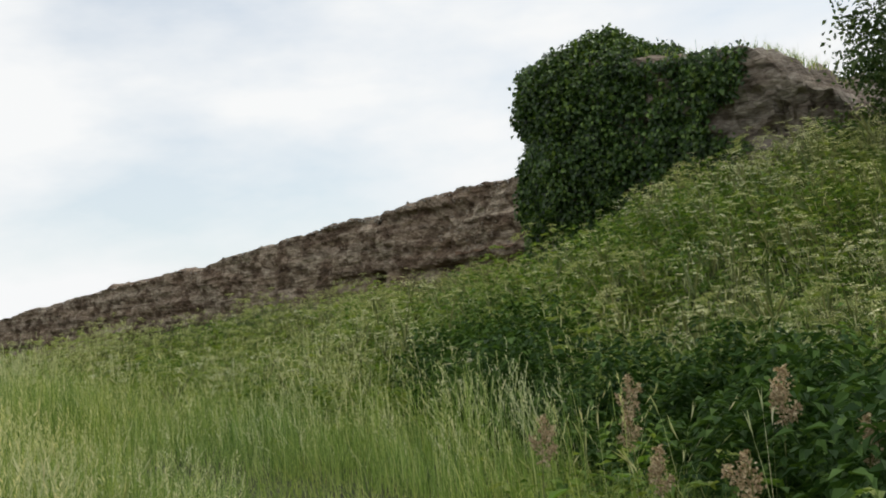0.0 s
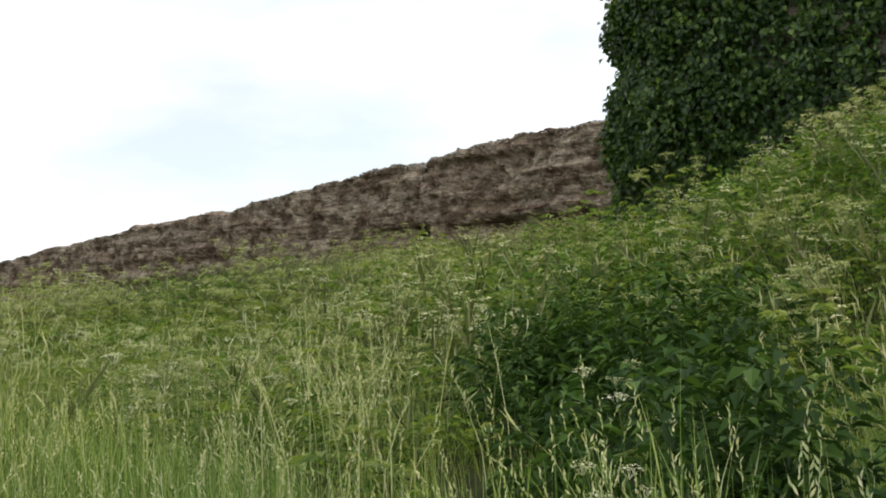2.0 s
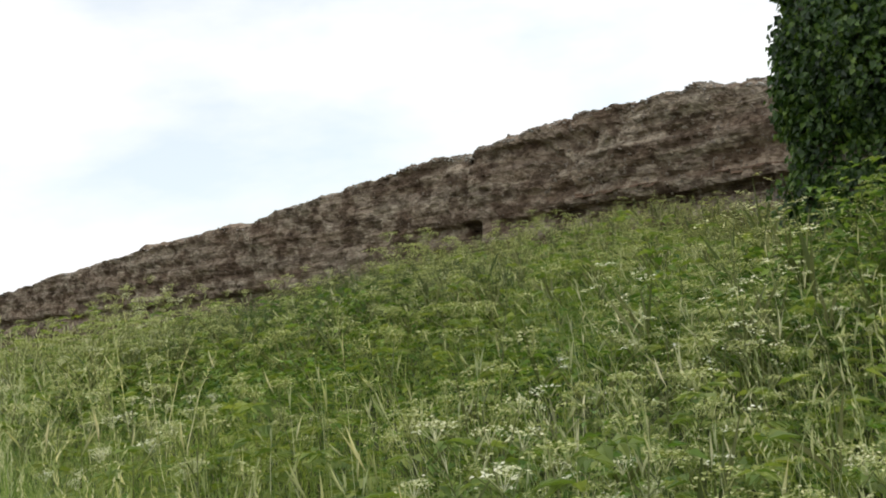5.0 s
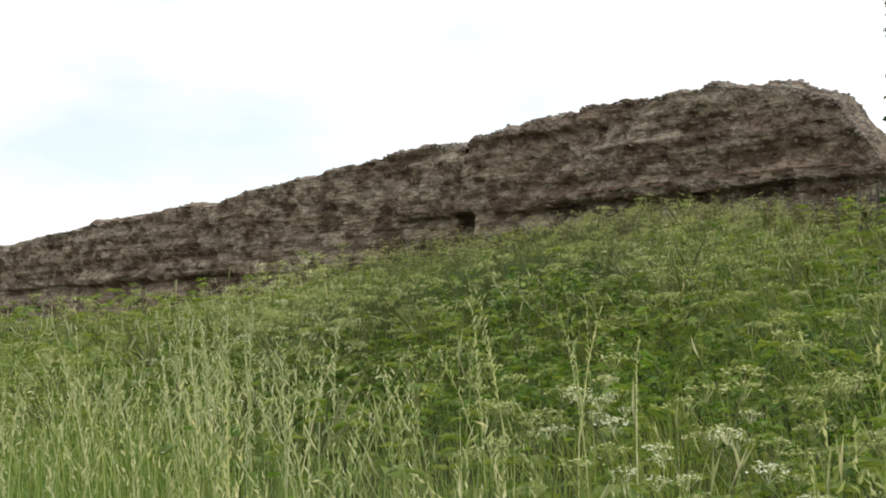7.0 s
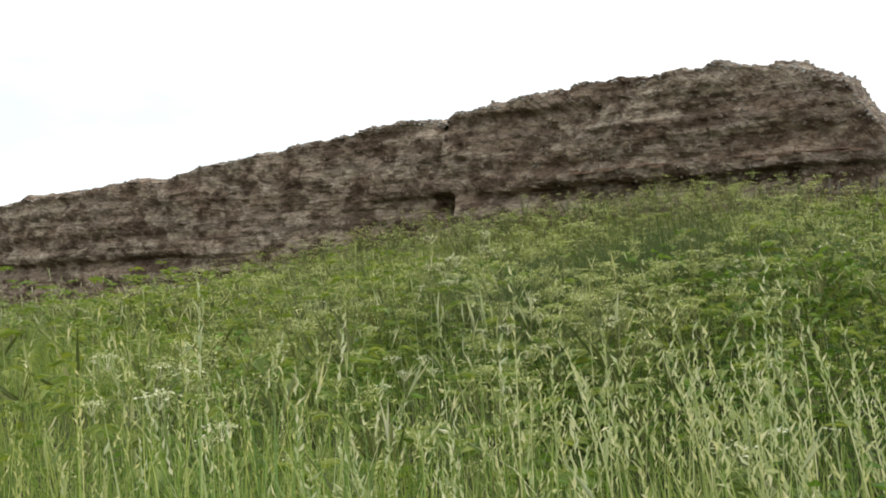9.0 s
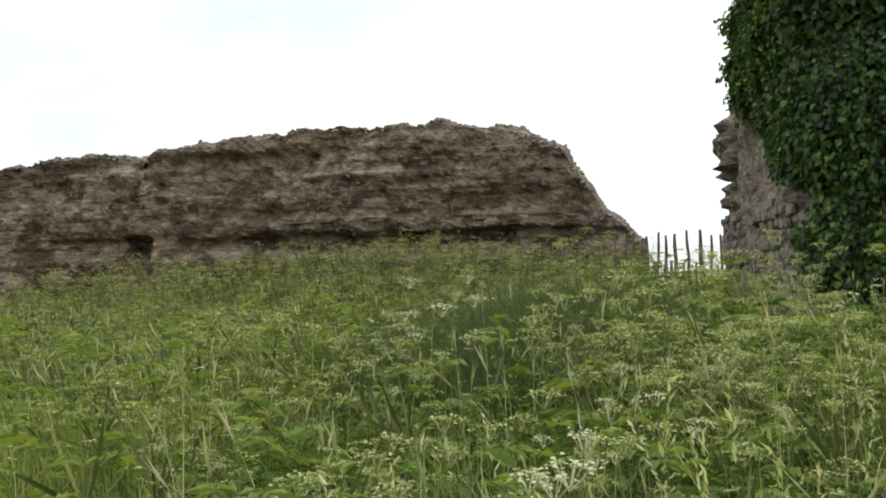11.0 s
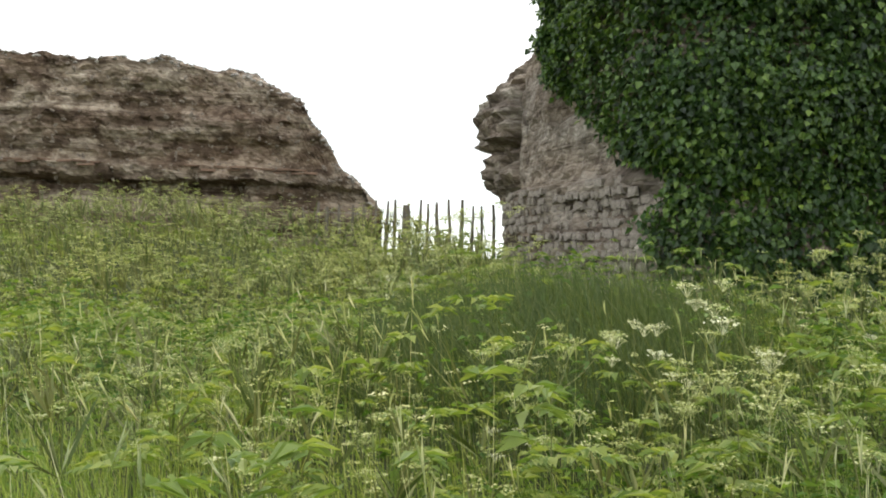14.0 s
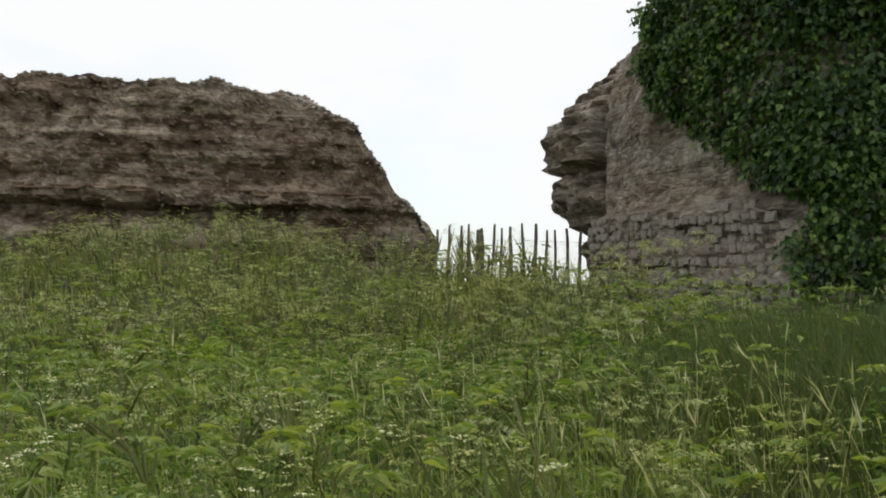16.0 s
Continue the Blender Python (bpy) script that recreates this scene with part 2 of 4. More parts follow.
def mesh_np(name, verts, faces, mat, smooth=False):
    """A mesh from vertex and face arrays; faces may be one array or several of differing width."""
    groups = [np.asarray(f, dtype=np.int32) for f in (faces if isinstance(faces, (list, tuple)) else [faces]) if len(f)]
    me = bpy.data.meshes.new(name)
    verts = np.asarray(verts, dtype=np.float32)
    loops = np.concatenate([g.ravel() for g in groups])
    sizes = np.concatenate([np.full(len(g), g.shape[1], dtype=np.int32) for g in groups])
    starts = np.concatenate([[0], np.cumsum(sizes)[:-1]]).astype(np.int32)
    me.vertices.add(len(verts))
    me.vertices.foreach_set("co", verts.ravel())
    me.loops.add(len(loops))
    me.loops.foreach_set("vertex_index", loops)
    me.polygons.add(len(sizes))
    me.polygons.foreach_set("loop_start", starts)
    me.polygons.foreach_set("use_smooth", np.full(len(sizes), smooth))
    me.update(calc_edges=True)
    me.validate()
    me.materials.append(mat)
    return me


def part(name, bm, mat, parent, label=""):
    """Links a bmesh, or a finished mesh, as one mesh object under a thing or part."""
    if isinstance(bm, bpy.types.Mesh):
        me = bm
    else:
        me = bpy.data.meshes.new(name)
        bm.to_mesh(me)
        bm.free()
        me.materials.append(mat)
    ob = new(name, me)
    ob.parent = parent
    return tagged(ob, label)


def lattice(ix, iy, iz):
    h = (ix * 374761393 + iy * 668265263 + iz * 2147483647 + 1013904223) & 0xFFFFFFFF
    h = ((h ^ (h >> 13)) * 1274126177) & 0xFFFFFFFF
    h = h ^ (h >> 16)
    return (h & 0xFFFF) / 32767.5 - 1.0


def vnoise(p):
    """Value noise of an (n, 3) array, about -1 to 1."""
    i = np.floor(p).astype(np.int64)
    f = p - i
    f = f * f * (3 - 2 * f)
    out = 0
    for dx in (0, 1):
        for dy in (0, 1):
            for dz in (0, 1):
                w = (f[:, 0] if dx else 1 - f[:, 0]) * (f[:, 1] if dy else 1 - f[:, 1]) * (f[:, 2] if dz else 1 - f[:, 2])
                out = out + w * lattice(i[:, 0] + dx, i[:, 1] + dy, i[:, 2] + dz)
    return out


def fbm(p, octaves=4, gain=0.5):
    out, amp = 0, 1.0
    for k in range(octaves):
        out = out + amp * vnoise(p * 2.0**k + 17.3 * k)
        amp *= gain
    return out


def sstep(a, b, v):
    t = np.clip((v - a) / (b - a), 0, 1)
    return t * t * (3 - 2 * t)


def grid_faces(rows, cols, closed=False):
    r, c = np.meshgrid(np.arange(rows - 1), np.arange(cols if closed else cols - 1), indexing="ij")
    a = r * cols + c
    b = r * cols + (c + 1) % cols
    return np.stack([a, b, b + cols, a + cols], -1).reshape(-1, 4)


# ---- ground ----
def ground_z(x, y):
    """Height of the ground: a field that climbs to the wall, with a steep bank before the bastion."""
    x, y = np.asarray(x, float), np.asarray(y, float)
    along = 0.25 - 0.035 * np.clip(x, -13, 13) - 0.053 * np.clip(-13 - x, 0, 32)
    rise = (0.5 + 1.2 * sstep(-33, -24, x)) * (1 - 0.5 * sstep(-11, -6.5, x)) * sstep(16, 28, y)
    bank = 0.82 * sstep(-11, -6, x) * sstep(4, 13, y) + 2.2 * sstep(-2.2, 3.2, x) * sstep(6.5, 16, y)
    bank = bank - 0.55 * np.exp(-(((x + 3.4) / 1.8) ** 2) - ((y - 15.0) / 2.4) ** 2)
    back = sstep(33, 52, y)
    low = np.sin(x * 0.7 + 1.3) * np.cos(y * 0.6) * 0.06 + np.sin(x * 1.9 + y * 1.3) * 0.03
    z = along + rise + bank + low
    far = sstep(60, 220, np.hypot(x, y))
    return (z * (1 - back) - 2.5 * back) * (1 - far) - 2.5 * far


def axis_steps(lo, hi, step, reach):
    mid = np.arange(lo, hi + step / 2, step)
    grow = step * np.cumsum(1.25 ** np.arange(1, 60))
    grow = grow[grow < reach]
    return np.concatenate([(lo - grow)[::-1], mid, hi + grow])


gx, gy = axis_steps(-62, 16, 0.6, 2600), axis_steps(-8, 34, 0.6, 2600)
GX, GY = np.meshgrid(gx, gy)
gv = np.stack([GX.ravel(), GY.ravel(), ground_z(GX, GY).ravel()], -1)
ground = new("ground", mesh_np("ground", gv, grid_faces(len(gy), len(gx)), M_SOIL, True))
tagged(ground, "grassy field sloping up to a ruined wall", "ground", kind="structure")


# ---- the long ruined wall ----
TOP_X = [-75, -68, -62, -55, -48, -43.7, -39.4, -37.2, -36.0, -34.7, -31.7, -28.7, -26.2, -23.8, -22.6, -22.2, -21.6, -19.6, -17.9, -15.9,
         -15.2, -12.7, -11.6, -10.7, -9.9, -9.5, -9.25, -8.8, -8.45, -7.9, -7.5, -7.3]
TOP_Z = [2.9, 3.4, 4.05, 4.6, 4.95, 5.2, 5.4, 5.5, 5.38, 5.62, 5.84, 6.07, 6.27, 6.48, 6.42, 6.28, 6.6, 6.66, 6.9, 7.0,
         6.93, 6.95, 6.82, 6.56, 6.26, 6.02, 5.55, 5.0, 4.4, 4.05, 3.7, 3.3]


def wall_relief(p):
    """How far the face stands out at p: lumps, level ledges and pits."""
    lump = 0.16 * fbm(p * [0.45, 0.45, 0.9], 3)
    ledge = 0.17 * vnoise(np.stack([p[:, 0] * 0.16, p[:, 1] * 0.22, p[:, 2] * 3.1], -1))
    ledge += 0.05 * vnoise(np.stack([p[:, 0] * 0.5, p[:, 1] * 0.5, p[:, 2] * 7.0], -1))
    fine = 0.055 * fbm(p * 3.3, 3, 0.65)
    pit = -0.22 * sstep(0.42, 0.8, vnoise(p * [2.1, 2.1, 2.6] + 5.0))
    q = np.floor(p * [2.6, 2.6, 4.2] + 0.6 * vnoise(p * 1.3)[:, None]).astype(np.int64)
    block = 0.065 * lattice(q[:, 0], q[:, 1], q[:, 2])
    return lump + ledge + fine + pit + block


def sweep_wall(xs, tops, y0, thick, rows_front, rows_top, rows_back):
    n = rows_front + rows_top + rows_back
    vs = []
    for x, top in zip(xs, tops):
        base = float(ground_z(x, y0)) - 0.5
        zf = np.linspace(base, top, rows_front)
        s = np.linspace(0, 1, rows_top + 2)[1:-1]
        zb = np.linspace(top, base, rows_back)
        yy = np.concatenate([np.full(rows_front, y0), y0 + thick * s, np.full(rows_back, y0 + thick)])
        zz = np.concatenate([zf, top + 0.12 * np.sin(s * math.pi), zb])
        vs.append(np.stack([np.full(n, x), yy, zz], -1))
    return np.array(vs)


wx = np.concatenate([np.arange(-75, -26, 0.2), np.arange(-26, -7.3, 0.09), [-7.3]])
wtop = np.interp(wx, TOP_X, TOP_Z)
jag = np.stack([wx * 1.7, wx * 0, wx * 0], -1)
wtop = wtop + 0.10 * fbm(jag, 4, 0.6)
RF, RT, RB = 62, 14, 8
wv = sweep_wall(wx, wtop, 29.8, 2.5, RF, RT, RB)
flat = wv.reshape(-1, 3)
rel = wall_relief(flat).reshape(len(wx), -1)
front = np.zeros(RF + RT + RB)
front[:RF] = 1.0
zz = wv[:, :, 2]
X2 = wv[:, :, 0]
undercut = 0.58 * sstep(0.0, 0.1, 3.95 + 0.05 * np.sin(X2) - zz) * (1 - sstep(0.3, 0.95, 3.95 - zz)) * sstep(-21.8, -19, X2) * (1 - 0.6 * sstep(-11.5, -9.5, X2))
undercut += 0.34 * sstep(0.0, 0.1, 2.38 + 0.05 * np.sin(X2) - zz) * (1 - sstep(0.15, 0.7, 2.38 - zz)) * (1 - sstep(-34, -28, X2))
slant = -22.75 + 0.55 * (3.98 - zz)
hole = 1.0 * sstep(0, 0.1, 3.98 - zz) * sstep(slant - 0.12, slant + 0.12, X2) * (1 - sstep(-21.93, -21.83, X2))
hole += 0.30 * sstep(0, 0.12, 3.95 - zz) * sstep(-26.5, -23.5, X2) * (1 - sstep(slant - 0.1, slant + 0.1, X2))
# two upright cracks cut into the shape of the face
crack_or_shadow = 0.22 * np.exp(-(((X2 + 22.25 + 0.10 * np.sin(zz * 3)) / 0.10) ** 2)) * sstep(4.2, 5.0, zz)
crack_or_shadow += 0.2 * np.exp(-(((X2 + 36.0 + 0.10 * np.sin(zz * 3)) / 0.16) ** 2))
wv[:, :RF, 1] -= (rel[:, :RF] * 1.0 - undercut[:, :RF] - hole[:, :RF] - crack_or_shadow[:, :RF])
wv[:, RF:RF + RT, 2] += rel[:, RF:RF + RT] * 0.7
end = sstep(-8.6, -7.3, X2)
wv[:, :, 1] += (31.0 - wv[:, :, 1]) * end * 0.35
wall_faces = [grid_faces(len(wx), RF + RT + RB)[:, ::-1]]
last = (len(wx) - 1) * (RF + RT + RB)
quads = []
m_all = RF + RT + RB
for i in range(m_all // 2 - 1):
    quads.append((last + i, last + i + 1, last + m_all - 2 - i, last + m_all - 1 - i))
wall_faces.append(np.array(quads)[:, ::-1])
wall_1 = new("wall_1", mesh_np("ruined_wall", wv.reshape(-1, 3), wall_faces, M_WALL))
tagged(wall_1, "long ruined flint rubble wall with eroded level courses", "wall", kind="structure")


# ---- the bastion past the gap ----
def bastion_top(x, y):
    z = 6.8 - 0.16 * (x + 1) - 1.1 * sstep(1.9, 3.4, x) - 1.5 * sstep(-3.8, -5.4, x) * sstep(19.5, 24, y)
    return z - 0.35 * sstep(22, 28, y)


BX0, BX1, BY0, BY1, BR = -4.5, 3.2, 16.9, 24.6, 1.2


def rounded_rect(n, x0, x1, y0, y1, r):
    pts = []
    for cx, cy, a0 in ((x1 - r, y0 + r, -90), (x1 - r, y1 - r, 0), (x0 + r, y1 - r, 90), (x0 + r, y0 + r, 180)):
        for k in range(7):
            a = radians(a0 + 15 * k)
            pts.append((cx + r * math.cos(a), cy + r * math.sin(a)))
    pts = np.array(pts + pts[:1])
    d = np.concatenate([[0], np.cumsum(np.hypot(*np.diff(pts, axis=0).T))])
    s = np.linspace(0, d[-1], n, endpoint=False)
    return np.stack([np.interp(s, d, pts[:, 0]), np.interp(s, d, pts[:, 1])], -1)


NB, LB = 300, 64
ring = rounded_rect(NB, BX0, BX1, BY0, BY1, BR)
ring[:, 0] -= 0.10 * (ring[:, 1] - 18.0) * sstep(-2.2, -4.0, ring[:, 0])  # the west face runs out of square
mid_b = ring.mean(0)
nrm = np.stack([np.roll(ring, -1, 0)[:, 1] - np.roll(ring, 1, 0)[:, 1], -(np.roll(ring, -1, 0)[:, 0] - np.roll(ring, 1, 0)[:, 0])], -1)
nrm /= np.linalg.norm(nrm, axis=1)[:, None]
bt = bastion_top(ring[:, 0], ring[:, 1]) + 0.25 * fbm(np.c_[ring * 1.3, ring[:, :1] * 0], 3)
levels = []
for k in range(LB):
    f = k / (LB - 1)
    z = 0.2 + (bt - 0.2) * f
    levels.append(np.c_[ring, z])
bv = np.array(levels)
west = 0.3 * np.exp(-(((bv[:, :, 1] - 19.9) / 1.1) ** 2)) * sstep(-3.5, -4.4, bv[:, :, 0]) * sstep(4.6, 5.6, bv[:, :, 2])
off = wall_relief(bv.reshape(-1, 3) + [40, 3, 0]).reshape(LB, NB) * (0.5 + 0.7 * sstep(-2.5, 0.5, bv[:, :, 0]))
ledge = 0.16 * (1 - sstep(3.38, 3.50, bv[:, :, 2])) + 0.12 * sstep(4.7, 4.9, bv[:, :, 2]) * (1 - sstep(5.3, 5.6, bv[:, :, 2])) * 0.5
flare = 0.35 * np.exp(-(((bv[:, :, 1] - 22.0) / 1.7) ** 2)) * sstep(-3.5, -4.8, bv[:, :, 0]) * (1 - 0.4 * sstep(3.40, 3.52, bv[:, :, 2]) - 0.4 * sstep(3.9, 5.6, bv[:, :, 2]))
bv[:, :, :2] += (off + ledge + flare + west)[:, :, None] * nrm[None]
caps = []
for k in range(1, 14):
    f = 1 - k / 13.5
    xy = mid_b + (ring - mid_b) * f
    caps.append(np.c_[xy, bastion_top(xy[:, 0], xy[:, 1]) + 0.22 * fbm(np.c_[xy * 1.5, xy[:, :1] * 0], 3)])
bv = np.concatenate([bv, np.array(caps)])
bverts = np.concatenate([bv.reshape(-1, 3), [[mid_b[0], mid_b[1], 7.2]]])
lastring = (len(bv) - 1) * NB
tri = np.array([(lastring + i, lastring + (i + 1) % NB, len(bverts) - 1) for i in range(NB)])
bastion = new("wall_2", mesh_np("bastion", bverts, [grid_faces(len(bv), NB, True), tri], M_BAST))
tagged(bastion, "broken stone bastion half covered by ivy", "wall", kind="structure")

# the broken end of the curtain wall behind the bastion, ragged and overhanging
NOSE_Z = [1.0, 2.5, 3.45, 3.65, 4.2, 4.6, 4.78, 4.9, 5.5, 5.9, 6.1, 6.45, 6.8, 7.2, 7.5, 7.75]
NOSE_X = [-4.5, -4.45, -4.6, -5.0, -5.3, -5.2, -4.95, -5.42, -5.50, -5.4, -4.95, -4.85, -4.4, -3.8, -3.7, -3.0]
nz = np.linspace(1.0, 7.5, 76)
nxs = np.interp(nz + 0.2, NOSE_Z, NOSE_X)
prof = []
for k, s in enumerate(np.linspace(0, 1, 40)):
    a = -90 - 180 * s
    dy, dx = 1.25 * math.cos(radians(a + 90)), abs(math.sin(radians(a + 90)))
    yy = 25.7 - dy * 1.15
    col = np.stack([nxs + (1 - dx ** 0.35) * 0.7, np.full(len(nz), yy), nz], -1)
    prof.append(col)
nv = np.array(prof)
noff = wall_relief(nv.reshape(-1, 3) + [9, 30, 0]).reshape(nv.shape[:2])
slab = np.floor(nv[:, :, 2] / 0.17 + 0.8 * vnoise(nv.reshape(-1, 3) * 0.8).reshape(noff.shape))
nq = np.floor(nv * [3.0, 2.2, 4.6]).astype(np.int64)
noff = noff * 0.7 + 0.11 * lattice(nq[:, :, 0], nq[:, :, 1], nq[:, :, 2]) + 0.13 * lattice(slab.astype(np.int64), slab.astype(np.int64) * 0, slab.astype(np.int64) * 0 + 3)
nv[:, :, 0] -= noff
nv[:, :, 1] -= noff * 0.3
closing = nv[[0, -1]].copy()
closing[:, :, 0] = -1.2
nv = np.concatenate([closing[:1], nv, closing[1:]])
m_n = len(nz)
nfaces = [grid_faces(len(nv), m_n)]
topq = [(i * m_n + m_n - 1, (i + 1) * m_n + m_n - 1, (len(nv) - 2 - i) * m_n + m_n - 1, (len(nv) - 1 - i) * m_n + m_n - 1) for i in range(len(nv) // 2 - 1)]
nfaces.append(np.array(topq))
wall_3 = new("wall_3", mesh_np("wall_stub", nv.reshape(-1, 3), nfaces, M_BAST))
tagged(wall_3, "ragged broken end of a flint wall", "wall", kind="structure")


# ---- loose and embedded flints ----
def flint_mesh(seed):
    bm = bmesh.new()
    bmesh.ops.create_icosphere(bm, subdivisions=1, radius=1.0)
    r = random.Random(seed)
    for v in bm.verts:
        v.co *= r.uniform(0.62, 1.12)
        v.co.x *= 1.35
        v.co.z *= 0.8
    me = bpy.data.meshes.new("flint")
    bm.to_mesh(me)
    bm.free()
    me.materials.append(M_FLINT)
    return me


FLINTS = [flint_mesh(s) for s in range(8)]
FV = [np.array([v.co[:] for v in m.vertices]) for m in FLINTS]
FF = [np.array([p.vertices[:] for p in m.polygons]) for m in FLINTS]


def many_flints(name, spots, sizes, parent, label, mat=None):
    vs, fs, n = [], [], 0
    for (x, y, z), s in zip(spots, sizes):
        k = int(rng.integers(8))
        a = rng.uniform(0, 6.28)
        c, d = math.cos(a) * s, math.sin(a) * s
        v = FV[k]
        vs.append(np.stack([v[:, 0] * c - v[:, 1] * d + x, v[:, 0] * d + v[:, 1] * c + y, v[:, 2] * s + z], -1))
        fs.append(FF[k] + n)
        n += len(v)
    ob = part(name, mesh_np(name, np.concatenate(vs), np.concatenate(fs), mat or M_FLINT), None, parent, label)
    return tagged(ob, kind="stuff")


def coursed_stone(seed):
    """A roughly squared flint block with worn corners."""
    r = random.Random(seed)
    bm = bmesh.new()
    bmesh.ops.create_cube(bm, size=1.0)
    bmesh.ops.bevel(bm, geom=bm.edges[:], offset=0.10, segments=1, affect="EDGES")
    for v in bm.verts:
        v.co += Vector((r.uniform(-0.12, 0.12), r.uniform(-0.12, 0.12), r.uniform(-0.14, 0.14)))
    me = bpy.data.meshes.new("stone")
    bm.to_mesh(me)
    bm.free()
    me.materials.append(M_STONE)
    return me


STONES = [coursed_stone(s) for s in range(9)]
r_s = random.Random(21)
side_idx = [i for i in range(NB) if ring[i, 0] < -3.6 and 17.0 < ring[i, 1] < 24.4]
for course in range(11):
    z = 1.68 + 0.165 * course
    row = max(0, min(LB - 1, int(round((z - 0.2) / (7.0 - 0.2) * (LB - 1)))))
    at = r_s.uniform(0, 3)
    while at < len(side_idx) - 1 and course < 11:
        i = side_idx[int(at)]
        spot = bv[row, i]
        length = r_s.uniform(0.13, 0.28)
        if r_s.random() < 0.12:
            at += length / 0.105
            continue
        st = part("stone", STONES[r_s.randrange(9)], None, bastion)
        turn = math.atan2(nrm[i, 1], nrm[i, 0])
        st.matrix_world = (Matrix.Translation((spot[0] + nrm[i, 0] * -0.005, spot[1] - nrm[i, 1] * 0.005, z + r_s.uniform(-0.035, 0.035))) @ Matrix.Rotation(turn + r_s.uniform(-0.1, 0.1), 4, "Z")
                           @ Matrix.Rotation(r_s.uniform(-0.14, 0.14), 4, "X") @ Matrix.Diagonal((r_s.uniform(0.05, 0.10), length, r_s.uniform(0.10, 0.15), 1)))
        at += (length + r_s.uniform(0.0, 0.03)) / 0.105

near = [(i, k) for i in range(len(wx)) for k in range(20, RF - 1) if -19 < wx[i] < -8]
for i, k in random.Random(8).sample(near, 280):
    fl = part("flint", FLINTS[(i + k) % 8], None, wall_1)
    s = r_s.uniform(0.04, 0.085)
    fl.matrix_world = Matrix.Translation(wv[i, k] + [0, 0.02, 0]) @ Matrix.Rotation(r_s.uniform(0, 6.28), 4, "Y") @ Matrix.Scale(s, 4)

TILES = [coursed_stone(s) for s in (31, 32, 33)]
for me in TILES:
    me.materials[0] = M_TILE
for zc in (4.22, 4.30):
    x = -20.0
    while x < -9.2:
        length = r_s.uniform(0.25, 0.42)
        if r_s.random() < 0.55 and math.sin(x * 1.1 + 0.6) > -0.35:
            i = int(np.argmin(np.abs(wx - x)))
            k = int(np.argmin(np.abs(wv[i, :RF, 2] - zc)))
            tl = part("tile", TILES[r_s.randrange(3)], None, wall_1)
            tl.matrix_world = (Matrix.Translation((x, wv[i, k, 1] + 0.02, zc + r_s.uniform(-0.015, 0.015))) @ Matrix.Rotation(r_s.uniform(-0.05, 0.05), 4, "Y")
                               @ Matrix.Diagonal((length, 0.16, r_s.uniform(0.04, 0.06), 1)))
        x += length + 0.02

fi = rng.integers(0, len(wx), 1500)
fr = (rng.random(1500) ** 0.8 * (RF - 14)).astype(int) + 14
keep = wx[fi] > -60
spots = wv[fi, fr][keep]
many_flints("rubble", spots + [0, 0.02, 0], rng.uniform(0.025, 0.06, len(spots)), wall_1, "small flints set in the wall face")
fi = rng.integers(0, len(wx), 2600)
fr = rng.integers(RF - 2, RF + RT, 2600)
spots = wv[fi, fr] + [0, 0, 0.005]
many_flints("rubble", spots, rng.uniform(0.03, 0.075, len(spots)), wall_1, "loose grey flints along the wall top", M_RIM)

# ---- chestnut paling fence in the gap ----
fence = new("paling_fence")
fence.location = (-7.2, 25.9, 0)
tagged(fence, "weathered chestnut paling fence closing the gap", "fence")


def pale_mesh(seed):
    r = random.Random(seed)
    bm = bmesh.new()
    w, d, h = r.uniform(0.028, 0.042), r.uniform(0.02, 0.03), 1.0
    rings = []
    for k in range(6):
        z = h * k / 5
        ox, oy = r.uniform(-0.012, 0.012), r.uniform(-0.012, 0.012)
        f = 1.0 if k < 5 else 0.75
        rings.append([bm.verts.new((ox + sx * w * f, oy + sy * d * f, z)) for sx, sy in ((-1, -0.6), (0, -1), (1, -0.5), (0.9, 0.7), (-0.8, 0.9))])
    for a, b in zip(rings, rings[1:]):
        for i in range(5):
            bm.faces.new((a[i], a[(i + 1) % 5], b[(i + 1) % 5], b[i]))
    bm.faces.new(rings[-1])
    me = bpy.data.meshes.new("pale")
    bm.to_mesh(me)
    bm.free()
    me.materials.append(M_PALE)
    return me


PALES = [pale_mesh(s) for s in range(6)]
r_f = random.Random(4)
for k in range(19):
    x = -9.35 + 0.248 * k + r_f.uniform(-0.03, 0.03)
    top = 3.37 + r_f.uniform(-0.08, 0.08) - 0.09 * max(0, -7.6 - x)
    g = float(ground_z(x, 25.9)) - 0.15
    p = part("pale", PALES[k % 6], None, fence)
    p.location = (x + 7.2, r_f.uniform(-0.03, 0.03), g)
    p.rotation_euler = (radians(r_f.uniform(-2, 2)), radians(r_f.uniform(-2.5, 3.5)), r_f.uniform(0, 3))
    p.scale = (1, 1, top - g)
post = part("post", PALES[2], None, fence, "thicker fence post")
post.location, post.scale = (0.07, 0.05, 1.2), (2.4, 2.4, 2.08)
for k in range(15):
    x = -8.6 + 0.26 * k + r_f.uniform(-0.05, 0.05)
    g = float(ground_z(x, 28.6)) - 0.2
    p = part("pale", PALES[(k * 5 + 1) % 6], None, fence)
    p.location = (x + 7.2, 2.7, g)
    p.rotation_euler = (0, radians(r_f.uniform(-3, 3)), r_f.uniform(0, 3))
    p.scale = (1, 1, 2.8 + r_f.uniform(-0.08, 0.08) - g)
